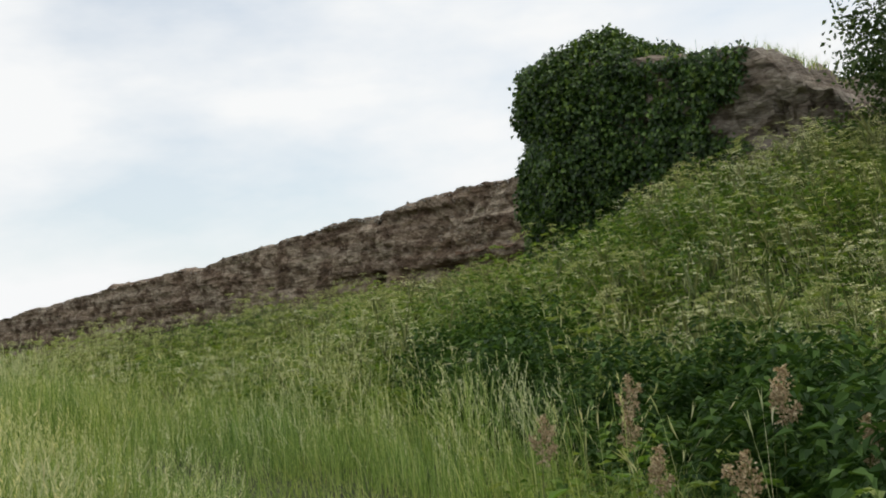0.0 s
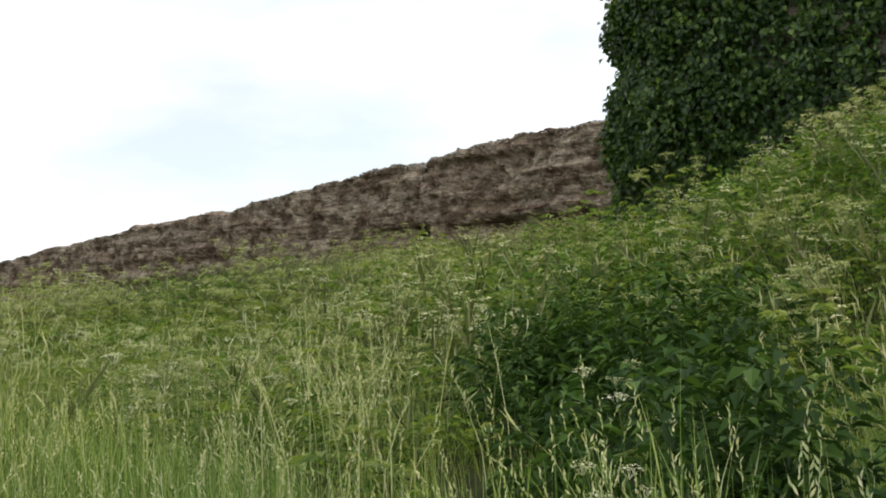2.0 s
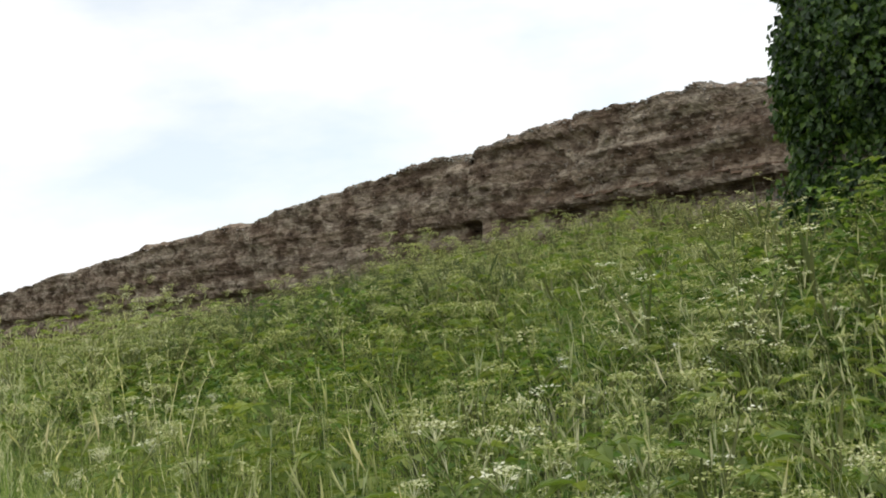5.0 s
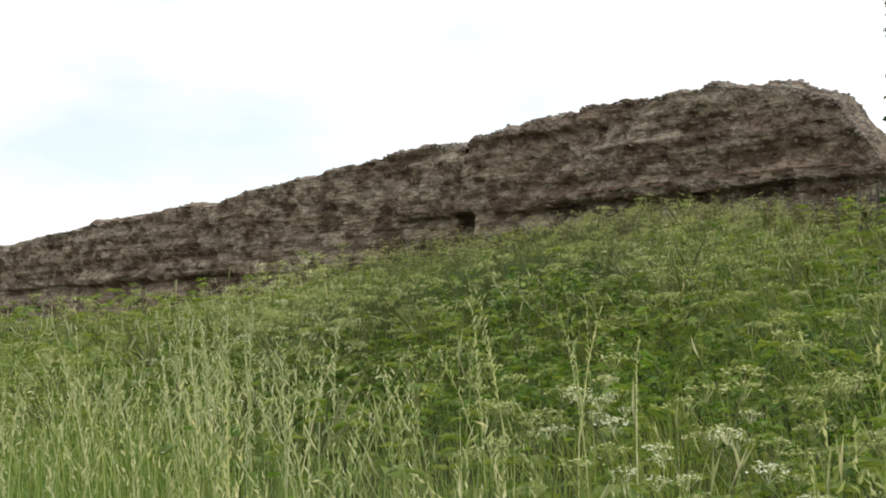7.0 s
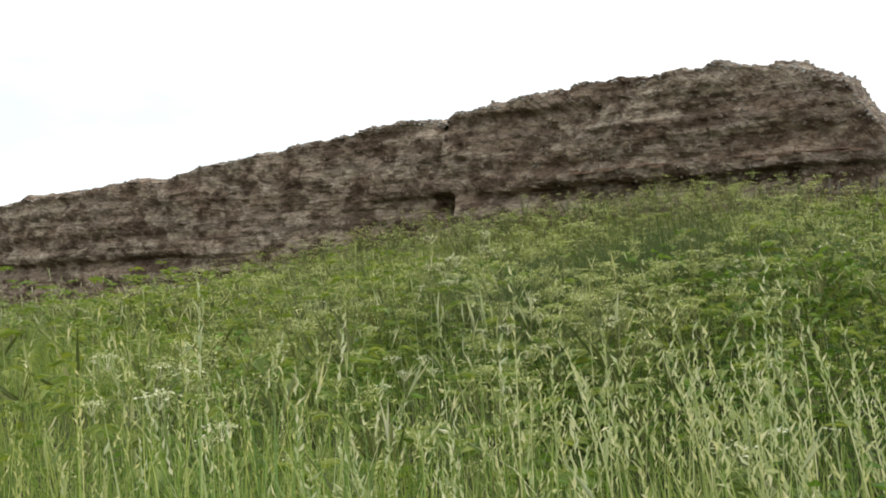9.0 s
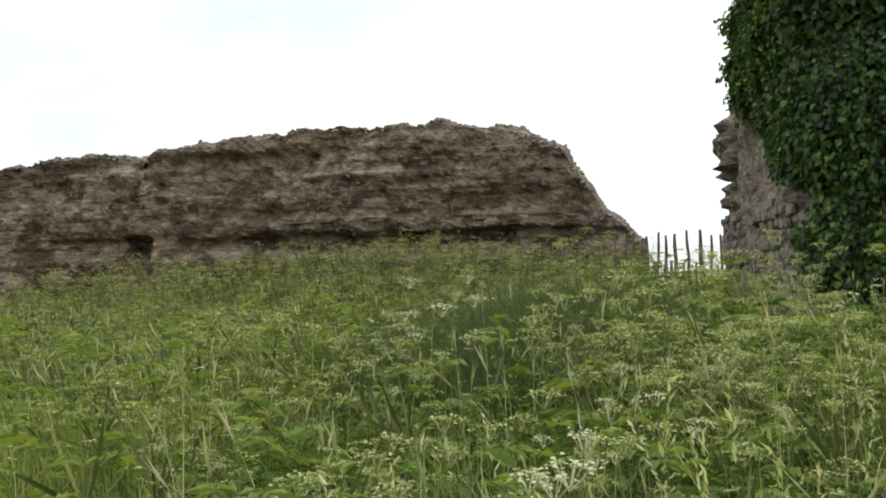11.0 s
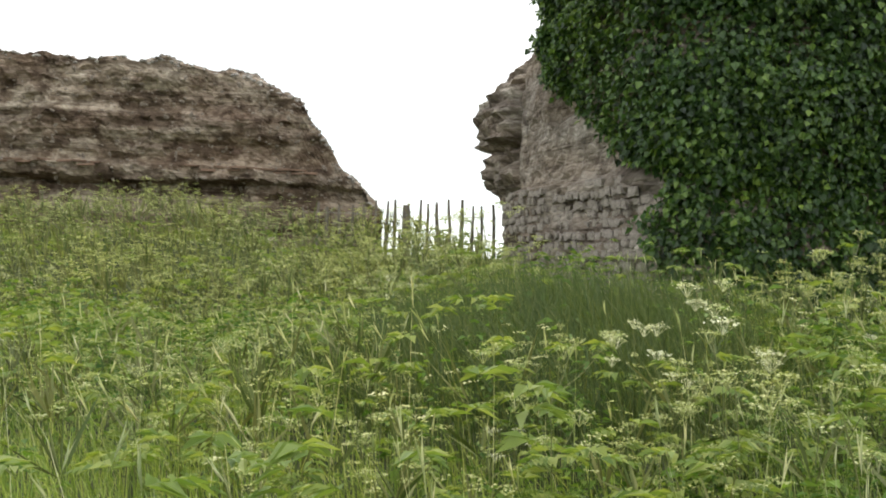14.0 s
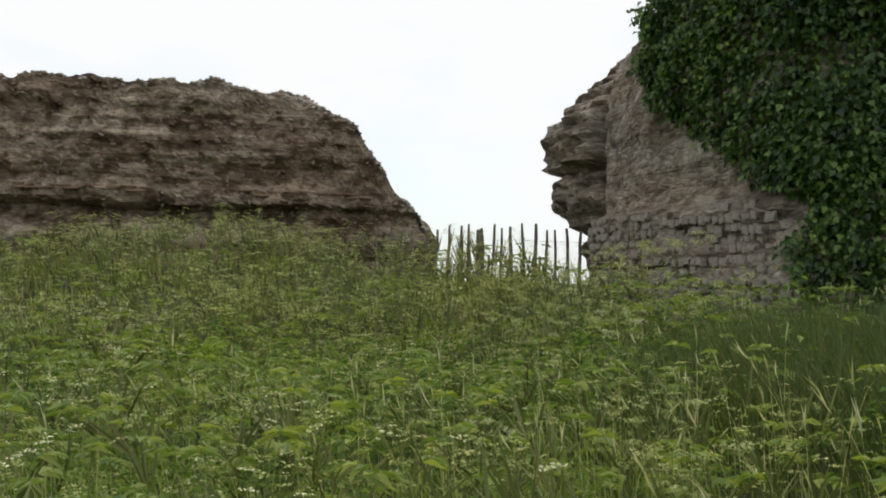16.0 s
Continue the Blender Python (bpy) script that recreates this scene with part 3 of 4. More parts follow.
for z in (3.05, 2.5):
    bm = bmesh.new()
    bmesh.ops.create_cone(bm, segments=5, radius1=0.004, radius2=0.004, depth=4.7, matrix=Matrix.Rotation(radians(90), 4, "Y"))
    wire = part("wire", bm, M_WIRE, fence, "galvanised wire")
    wire.location = (0.1, -0.035, z)


# ---- leaves and blades ----
def leaf_batch(pos, direction, normal, length, width, fold=0.25):
    """Leaves folded along the midrib, with a pointed tip: two triangles each."""
    n = len(pos)
    d = direction / np.linalg.norm(direction, axis=1)[:, None]
    side = np.cross(d, normal)
    side /= np.maximum(np.linalg.norm(side, axis=1), 1e-6)[:, None]
    up = np.cross(side, d)
    L, W = length[:, None], width[:, None]
    v = np.stack([pos, pos + d * L * 0.40 + side * W * 0.5 + up * W * fold, pos + d * L - up * L * 0.12,
                  pos + d * L * 0.40 - side * W * 0.5 + up * W * fold], 1)
    b = np.arange(n)[:, None] * 4
    f = np.concatenate([b + [0, 1, 2], b + [0, 2, 3]])
    return v.reshape(-1, 3), f


def blade_batch(x, y, z, height, width, lean, bend):
    """Grass blades: bent tapering strips of three steps."""
    n = len(x)
    a = rng.uniform(0, 2 * math.pi, n)
    ca, sa = np.cos(a), np.sin(a)
    b = lean
    rows = []
    for s, w in ((0, 1.0), (0.4, 0.85), (0.75, 0.55), (1.0, 0.0)):
        out = height * (np.sin(bend) * s * s * 0.6)
        cx, cy = x + np.cos(b) * out, y + np.sin(b) * out
        cz = z + height * s * (1 - 0.35 * np.sin(bend) * s)
        hw = width * w * 0.5
        rows.append((cx - ca * hw, cy - sa * hw, cz, cx + ca * hw, cy + sa * hw))
    v = []
    for k, (lx, ly, lz, rx, ry) in enumerate(rows):
        v.append(np.stack([lx, ly, lz], -1))
        if k < 3:
            v.append(np.stack([rx, ry, lz], -1))
    v = np.stack(v, 1)
    base = np.arange(n)[:, None] * 7
    quads = np.concatenate([base + [0, 1, 3, 2], base + [2, 3, 5, 4]])
    tris = base + [4, 5, 6]
    return v.reshape(-1, 3), [quads, tris]


PLAN = np.array([(11.2, -3.4), (8.8, -1.0), (7.2, 0.45), (5.9, 1.4), (4.7, 1.85), (2.6, 1.7), (0.4, 1.3), (-2.1, 1.1), (-5.3, 1.2), (-7.6, 1.9), (-9.7, 2.9), (-12.5, 4.0)])


def path_distance(x, y):
    """Distance from the line walked, in plan."""
    p = np.stack([x, y], -1)
    best = np.full(len(x), 1e9)
    for a, b in zip(PLAN[:-1], PLAN[1:]):
        ab = b - a
        t = np.clip(((p - a) @ ab) / (ab @ ab), 0, 1)
        best = np.minimum(best, np.linalg.norm(p - (a + t[:, None] * ab), axis=1))
    return best


def free_of_walls(x, y):
    on_wall = (y > 29.3) & (x < -7.0)
    on_bastion = (x > -5.4) & (x < 3.4) & (y > 16.6)
    return ~(on_wall | on_bastion)


def scatter(count, lo, hi, bounds=(-62, 15, -6, 31), power=1.0):
    """Random spots on the ground whose distance from the line walked is between lo and hi."""
    xs, ys, got = [], [], 0
    while got < count:
        n = count * 3
        x, y = rng.uniform(bounds[0], bounds[1], n), rng.uniform(bounds[2], bounds[3], n)
        d = path_distance(x, y)
        line = np.interp(x, PLAN[::-1, 0], PLAN[::-1, 1])
        ok = (d >= lo) & (d < hi) & (y > line - 1.2 - 2.6 * (x > 1)) & free_of_walls(x, y)
        ok &= ~((((x + 7.6) / 1.6) ** 2 + ((y - 10.9) / 2.5) ** 2 < 1) & (rng.random(n) < 0.85))
        ok &= rng.random(n) > 0.85 * hollow(x, y, d)
        xs.append(x[ok])
        ys.append(y[ok])
        got += int(ok.sum())
    x, y = np.concatenate(xs)[:count], np.concatenate(ys)[:count]
    return x, y, ground_z(x, y), path_distance(x, y)


def hollow(x, y, d):
    """A bare shaded strip along the near edge of the thicket."""
    u = 0.73 * x + 0.68 * y + 0.8 * patchy(x, y, 0.5, 81.0) + 0.5 * patchy(x, y, 1.3, 85.0)
    return sstep(4.7, 5.2, u) * (1 - sstep(5.9, 6.5, u)) * sstep(1.2, 2.0, d) * sstep(1.8, 3.2, x)


def thicket(x, y):
    """The nettle thicket at the foot of the bank: 1 inside, 0 outside."""
    u = 0.73 * x + 0.68 * y + 0.8 * patchy(x, y, 0.5, 81.0) + 0.5 * patchy(x, y, 1.3, 85.0)
    return sstep(5.3, 6.6, u) * (1 - sstep(6.3, 7.4, u - 2.0 * sstep(4.5, 7.5, x))) * sstep(0.8, 2.4, x) * sstep(1.2, 2.4, path_distance(x, y))


def patchy(x, y, scale, shift):
    return vnoise(np.stack([x * scale + shift, y * scale - shift, x * 0 + 3.7], -1))


def verge(x, y, d):
    """The strip of tall upright grass along the path, free of leafy weeds: 1 inside, 0 outside."""
    edge = 2.6 + 0.9 * patchy(x, y, 0.45, 41.0)
    return sstep(-8.0, -4.5, x) * (1 - sstep(6.2, 7.4, x)) * (1 - sstep(edge - 0.5, edge + 0.7, d)) * (1 - thicket(x, y))


WIND = 2.6  # heads lean towards -x


def grass_layer(name, count, lo, hi, h0, h1, w0, w1, bounds, label, mat=None):
    x, y, z, d = scatter(count, lo, hi, bounds)
    tall = (0.80 + 0.42 * patchy(x, y, 0.35, 4.0) + 0.32 * patchy(x, y, 1.1, 14.0)) * (1 - 0.9 * thicket(x, y))
    calm = sstep(0.2, 1.4, d)
    h = rng.uniform(h0, h1, count) * tall * (0.5 + 0.5 * calm)
    w = rng.uniform(w0, w1, count)
    v, f = blade_batch(x, y, z - 0.03, h, w, rng.normal(WIND, 1.1, count), np.abs(rng.normal(0.7, 0.45, count)))
    ob = new(name, mesh_np(name, v, f, mat or M_GRASS, True))
    return tagged(ob, label, "grass", kind="stuff")


grass_layer("meadow_grass", 70000, 0.0, 5.5, 0.38, 0.88, 0.004, 0.0085, (-17, 14, -5, 11), "long uncut green meadow grass")
grass_layer("meadow_grass", 42000, 5.5, 13, 0.35, 0.80, 0.006, 0.012, (-24, 14, 0, 20), "long uncut green meadow grass")
grass_layer("meadow_grass", 44000, 13, 60, 0.32, 0.75, 0.015, 0.032, (-62, 10, 5, 31), "long meadow grass below the ruined wall", M_FIELD)


def open_grass(name, count, label):
    """Shorter grass of the open field on the far side of the path."""
    x, y = rng.uniform(-20, 15, count), rng.uniform(-12, 3.5, count)
    line = np.interp(x, PLAN[::-1, 0], PLAN[::-1, 1])
    keep = (y < line - 0.9) & (path_distance(x, y) > 0.9)
    x, y = x[keep], y[keep]
    n = len(x)
    h = rng.uniform(0.18, 0.42, n) * (1 + 0.4 * patchy(x, y, 0.6, 95.0))
    v, f = blade_batch(x, y, ground_z(x, y) - 0.02, h, rng.uniform(0.012, 0.024, n), rng.normal(WIND, 1.3, n), np.abs(rng.normal(0.7, 0.4, n)))
    return tagged(new(name, mesh_np(name, v, f, M_GRASS, True)), label, "grass", kind="stuff")


open_grass("field_grass", 26000, "shorter green grass of the open field")


def verge_grass(name, count, label):
    """Tall upright grass crowded along the path."""
    x, y, z, d = scatter(count * 2, 0.5, 4.2, (-9, 8, -2, 7))
    keep = verge(x, y, d) > rng.uniform(0.1, 0.9, len(x))
    x, y, z, d = x[keep][:count], y[keep][:count], z[keep][:count], d[keep][:count]
    n = len(x)
    h = rng.uniform(0.4, 1.0, n) * (0.85 + 0.3 * patchy(x, y, 0.8, 43.0) + 0.3 * patchy(x, y, 2.2, 44.0)) * (0.55 + 0.45 * sstep(0.6, 1.8, d))
    v, f = blade_batch(x, y, z - 0.03, h, rng.uniform(0.004, 0.0085, n), rng.normal(WIND, 1.2, n), np.abs(rng.normal(0.28, 0.22, n)))
    # one blade in eight is a flowering stem with a long pale spike
    p = np.flatnonzero((rng.random(n) < 0.12) & (d > 0.6))
    tip = v.reshape(n, 7, 3)[p, 6]
    low = v.reshape(n, 7, 3)[p, 4]
    up = (tip - low) / np.linalg.norm(tip - low, axis=1)[:, None]
    teeth = 9
    q = np.repeat(np.arange(len(p)), teeth)
    base = tip[q] + up[q] * np.tile(np.linspace(-0.02, 0.13, teeth), len(p))[:, None]
    way = up[q] + rng.normal(0, 0.35, (len(q), 3))
    v2, f2 = leaf_batch(base, way, rng.normal(0, 1, (len(q), 3)), rng.uniform(0.022, 0.036, len(q)), rng.uniform(0.006, 0.010, len(q)), 0.3)
    tagged(new("grass_spikes", mesh_np("grass_spikes", v2, f2, M_SEED)), "pale flowering spikes of the tall grass", "grass", kind="stuff")
    return tagged(new(name, mesh_np(name, v, f, M_VERGE, True)), label, "grass", kind="stuff")


verge_grass("verge_grass", 24000, "tall upright green grass along the path")


def seed_layer(name, count, lo, hi, h0, h1, fat, bounds, label):
    """Flowering grass: thin pale stems with a narrow head."""
    x, y, z, d = scatter(count, lo, hi, bounds)
    keep = (patchy(x, y, 0.3, 9.0) - 0.45 * sstep(-6.5, -9.5, x) > rng.uniform(-0.3, 0.5, len(x))) & (thicket(x, y) < 0.35 + 0.3 * rng.random(len(x)))
    x, y, z, d = x[keep], y[keep], z[keep], d[keep]
    n = len(x)
    h = rng.uniform(h0, h1, n) * (0.5 + 0.5 * sstep(0.5, 2.5, d))
    lean, bend = rng.normal(WIND, 1.2, n), np.abs(rng.normal(0.45, 0.32, n))
    v1, f1 = blade_batch(x, y, z, h, np.full(n, 0.0045 * fat), lean, bend)
    out = h * np.sin(bend) * 0.6
    tip = np.stack([x + np.cos(lean) * out, y + np.sin(lean) * out, z + h * (1 - 0.35 * np.sin(bend))], -1)
    way = np.stack([np.cos(lean) * np.sin(bend) * 1.2, np.sin(lean) * np.sin(bend) * 1.2, np.full(n, 0.9)], -1)
    nr = rng.normal(0, 1, (n, 3))
    hl = rng.uniform(0.09, 0.17, n)
    start = tip - way / np.linalg.norm(way, axis=1)[:, None] * hl[:, None] * 0.6
    v2, f2 = leaf_batch(start, way, nr, hl, np.full(n, 0.0065 * fat), 0.5)
    v3, f3 = leaf_batch(start, way, np.cross(nr, way), hl, np.full(n, 0.0065 * fat), 0.5)
    verts = np.concatenate([v1, v2, v3])
    faces = [f1[0], np.concatenate([f1[1], f2 + len(v1), f3 + len(v1) + len(v2)])]
    ob = new(name, mesh_np(name, verts, faces, M_SEED, True))
    return tagged(ob, label, "grass", kind="stuff")


seed_layer("flowering_grass", 4200, 1.1, 7, 0.65, 1.15, 0.9, (-17, 14, -5, 12), "tall grass stems with pale seed heads")
seed_layer("flowering_grass", 5000, 7, 16, 0.55, 1.0, 1.0, (-26, 14, 0, 24), "tall grass stems with pale seed heads")
seed_layer("flowering_grass", 8500, 14, 60, 0.5, 0.85, 1.7, (-62, 10, 5, 30), "tall grass stems with pale seed heads")


def arching_grass(name, count, lo, hi, bounds, label):
    """Tall flowering grass: pale arching stems with toothed spikes."""
    x, y, z, d = scatter(count * 3, lo, hi, bounds)
    keep = (1.5 * patchy(x, y, 0.7, 91.0) + 0.35 > rng.uniform(-0.1, 0.9, len(x))) & (thicket(x, y) < 0.4)
    x, y, z, d = x[keep][:count], y[keep][:count], z[keep][:count], d[keep][:count]
    n = len(x)
    h = rng.uniform(0.8, 1.2, n) * (0.55 + 0.45 * sstep(0.8, 2.2, d))
    lean, bend = rng.normal(WIND, 0.9, n), np.abs(rng.normal(0.4, 0.3, n))
    v1, f1 = blade_batch(x, y, z, h, np.full(n, 0.008), lean, bend)
    teeth = 16
    k = np.repeat(np.arange(n), teeth)
    s = np.tile(np.linspace(0.62, 1.0, teeth), n)
    out = h[k] * np.sin(bend[k]) * s * s * 0.6
    p = np.stack([x[k] + np.cos(lean[k]) * out, y[k] + np.sin(lean[k]) * out, z[k] + h[k] * s * (1 - 0.35 * np.sin(bend[k]) * s)], -1)
    a = rng.uniform(0, 6.28, len(k))
    way = np.stack([np.cos(a) * 0.5, np.sin(a) * 0.5, np.ones(len(k))], -1)
    ln = rng.uniform(0.026, 0.042, len(k))
    v2, f2 = leaf_batch(p, way, np.stack([-np.sin(a), np.cos(a), a * 0], -1) + rng.normal(0, 0.3, (len(k), 3)), ln, ln * 0.26, 0.3)
    me = mesh_np(name, np.concatenate([v1, v2]), [f1[0], np.concatenate([f1[1], f2 + len(v1)])], M_SEED)
    return tagged(new(name, me), label, "grass", kind="stuff")


arching_grass("arching_grass", 900, 1.4, 4.0, (-6.5, 9, -2, 6), "tall arching grass with pale toothed spikes")


def frond_layer(name, count, leaflets, lo, hi, size, h0, h1, bounds, mat, label):
    """Ferny leaves of many small leaflets, arching out of the grass."""
    x, y, z, d = scatter(count, lo, hi, bounds)
    keep = (patchy(x, y, 0.45, 55.0) + 0.5 * sstep(-6, -1, x) - 0.75 * sstep(0.3, 3, x) * sstep(4.5, 7.5, y) > -0.2) & (verge(x, y, d) < rng.uniform(0.05, 1.1, len(x))) & (thicket(x, y) < 0.1 + 0.4 * rng.random(len(x)))
    x, y, z, d = x[keep], y[keep], z[keep], d[keep]
    n = len(x)
    a = rng.uniform(0, 2 * math.pi, n)
    base = np.stack([x, y, z + rng.uniform(h0, h1, n) * (0.9 + 0.8 * np.clip(patchy(x, y, 0.9, 57.0), -0.6, 0.8)) * (0.35 + 0.65 * sstep(0.5, 2.5, d))], -1)
    ln = rng.uniform(0.7, 1.3, n) * size
    k = np.repeat(np.arange(n), leaflets)
    j = np.tile(np.arange(leaflets), n)
    q = (j // 2 + 1) / (leaflets / 2 + 0.5)
    side = np.where(j % 2, 1.0, -1.0)
    ca, sa = np.cos(a[k]), np.sin(a[k])
    pos = base[k] + np.stack([ca * ln[k] * q, sa * ln[k] * q, ln[k] * (0.35 * q - 0.5 * q * q)], -1)
    b = a[k] + side * rng.uniform(0.75, 1.15, len(k))
    way = np.stack([np.cos(b), np.sin(b), rng.uniform(-0.4, 0.2, len(k))], -1)
    nr = np.stack([rng.normal(0, 0.25, len(k)), rng.normal(0, 0.25, len(k)), np.ones(len(k))], -1)
    s = ln[k] * 0.55 * (1.15 - q) * rng.uniform(0.8, 1.2, len(k))
    v, f = leaf_batch(pos, way, nr, s, s * 0.42)
    ob = new(name, mesh_np(name, v, f, mat))
    return tagged(ob, label, "weeds", kind="stuff")


frond_layer("ferny_leaves", 5200, 14, 0.9, 6.5, 0.17, 0.15, 0.75, (-17, 14, -5, 12), M_FERN, "ferny light green leaves among the grass")
frond_layer("ferny_leaves", 7000, 12, 6.5, 15, 0.19, 0.2, 0.85, (-24, 14, 0, 22), M_FERN, "ferny light green leaves among the grass")
frond_layer("ferny_leaves", 4500, 10, 15, 45, 0.28, 0.2, 0.7, (-50, 10, 6, 29), M_FERN, "ferny leaves on the slope below the wall")


def head_layer(name, count, florets, lo, hi, radius, h0, h1, bounds, mat, label, shift):
    """Flat flower heads past counting, each a cluster of small florets."""
    x, y, z, d = scatter(count, lo, hi, bounds)
    keep = (patchy(x, y, 0.4, shift) + 0.8 * sstep(-6, 4, x) * sstep(5, 10, y) > 0.0) & (thicket(x, y) < 0.25 + 0.6 * rng.random(len(x)))
    x, y, z, d = x[keep], y[keep], z[keep], d[keep]
    n = len(x)
    top = np.stack([x, y, z + rng.uniform(h0, h1, n)], -1)
    k = np.repeat(np.arange(n), florets)
    a, r = rng.uniform(0, 2 * math.pi, len(k)), np.sqrt(rng.random(len(k))) * radius * rng.uniform(0.6, 1.2, n)[k]
    pos = top[k] + np.stack([np.cos(a) * r, np.sin(a) * r, rng.normal(0, radius * 0.18, len(k))], -1)
    way = np.stack([np.cos(a), np.sin(a), rng.uniform(-0.3, 0.3, len(k))], -1)
    nr = np.stack([rng.normal(0, 0.4, len(k)), rng.normal(0, 0.4, len(k)), np.ones(len(k))], -1)
    s = np.full(len(k), radius * 0.42)
    v, f = leaf_batch(pos, way, nr, s, s * 0.7, 0.1)
    vb, fb = blade_batch(x, y, z, top[:, 2] - z, np.full(n, 0.004), rng.uniform(0, 6.28, n), np.zeros(n))
    tagged(new("thin_stems", mesh_np("thin_stems", vb, fb, M_STEM)), "thin green flower stems in the grass", "wildflowers", kind="stuff")
    me = mesh_np(name, v, f, mat)
    return tagged(new(name, me), label, "wildflowers", kind="stuff")


def umbel_plants(name, plants, heads, lo, hi, radius, h0, h1, bounds, mat, label, shift, bias):
    """Cow parsley past counting: each plant holds several flat heads, each of small clusters on thin stalks."""
    x, y, z, d = scatter(plants * 3, lo, hi, bounds)
    keep = (patchy(x, y, 0.4, shift) + 0.6 * patchy(x, y, 1.3, shift + 5) + bias > rng.uniform(-0.3, 0.5, len(x)))
    keep &= (verge(x, y, d) < rng.uniform(0.1, 1.3, len(x))) & (thicket(x, y) < 0.15 + 0.6 * rng.random(len(x)))
    keep &= ~((x > -6.8) & (x < -1.2) & (y > 11.6)) & ~((x > -8.8) & (x < -6.4) & (y > 9.2) & (y < 12.8))
    keep &= ~((x > -6.6) & (x < -1.5) & (rng.random(len(x)) < 0.5))
    x, y, z, d = x[keep][:plants], y[keep][:plants], z[keep][:plants], d[keep][:plants]
    n = len(x)
    hp = rng.uniform(h0, h1, n) * (1 + 0.2 * patchy(x, y, 0.9, 47.0)) * (0.5 + 0.5 * sstep(0.8, 2.6, d))
    lean = rng.normal(0, 0.12, (n, 2)) + [-0.10, 0.0]
    k = np.repeat(np.arange(n), heads)
    m = len(k)
    a, q = rng.uniform(0, 2 * math.pi, m), rng.uniform(0.03, 0.26, m)
    top = np.stack([x[k] + lean[k, 0] * hp[k] + np.cos(a) * q, y[k] + lean[k, 1] * hp[k] + np.sin(a) * q, z[k] + hp[k] * rng.uniform(0.68, 1.05, m)], -1)
    fork = np.stack([x[k] + 0.6 * lean[k, 0] * hp[k], y[k] + 0.6 * lean[k, 1] * hp[k], z[k] + hp[k] * 0.55], -1)
    size = radius * rng.uniform(0.6, 1.25, m)
    u = np.repeat(np.arange(m), 6)
    ang, rr = np.tile(np.arange(6) * 1.05, m) + a[u], size[u] * np.where(np.tile(np.arange(6), m) == 0, 0.0, 0.78)
    tilt = rng.normal(0, 0.25, (m, 2))
    cx, cy = np.cos(ang) * rr, np.sin(ang) * rr
    mid = top[u] + np.stack([cx, cy, tilt[u, 0] * cx + tilt[u, 1] * cy], -1)
    w = np.repeat(np.arange(len(u)), 3)
    b = rng.uniform(0, 2 * math.pi, len(w))
    s = size[u][w] * rng.uniform(0.34, 0.52, len(w))
    pos = mid[w] + rng.normal(0, 1, (len(w), 3)) * (size[u][w] * [[0.14], [0.14], [0.06]]).T
    way = np.stack([np.cos(b), np.sin(b), rng.uniform(-0.25, 0.25, len(w))], -1)
    nr = np.stack([rng.normal(0, 0.35, len(w)), rng.normal(0, 0.35, len(w)), np.ones(len(w))], -1)
    v, f = leaf_batch(pos, way, nr, s, s * 0.75, 0.1)
    tagged(new(name, mesh_np(name, v, f, mat)), label, "wildflowers", kind="stuff")
    # the stalks: from the root to the fork, and on to each head
    root = np.stack([x, y, z], -1)
    way2 = np.concatenate([fork[::heads] - root, top - fork])
    st = np.concatenate([root, fork])
    ln = np.linalg.norm(way2, axis=1)
    vs, fs = leaf_batch(st, way2, rng.normal(0, 1, (len(st), 3)), ln, np.concatenate([np.full(n, 0.009), np.full(m, 0.0055)]), 0.4)
    tagged(new("flower_stalks", mesh_np("flower_stalks", vs, fs, M_STEM)), "thin green flower stalks in the long grass", "wildflowers", kind="stuff")


umbel_plants("white_umbels", 150, 5, 2.2, 9, 0.036, 0.65, 1.05, (-17, 10, -3, 12), M_UMBEL, "flat white flower heads in long grass", 71.0, -0.15)
umbel_plants("seeding_umbels", 560, 7, 1.6, 9, 0.034, 0.45, 0.85, (-18, 2.5, -2, 13), M_UMBEL2, "yellowish seeding flower heads in long grass", 61.0, 0.05)
umbel_plants("white_umbels", 430, 6, 4.5, 17, 0.056, 0.75, 1.2, (-1.5, 9, 6.5, 16.5), M_UMBEL, "white flower heads on the bank", 73.0, 0.4)
umbel_plants("seeding_umbels", 900, 7, 8, 20, 0.042, 0.50, 0.95, (-24, 0.3, 7, 22), M_UMBEL2, "yellowish seeding flower heads on the slope", 67.0, 0.15)
umbel_plants("seeding_umbels", 800, 6, 13, 28, 0.065, 0.75, 1.3, (-22, -6.4, 15.5, 27.5), M_UMBEL2, "tall yellowish seeding flower heads near the wall", 63.0, 0.1)
head_layer("seeding_umbels", 4500, 9, 13, 45, 0.065, 0.55, 1.05, (-32, -5, 14, 28.8), M_UMBEL2, "yellowish seeding flower heads below the wall", 69.0)


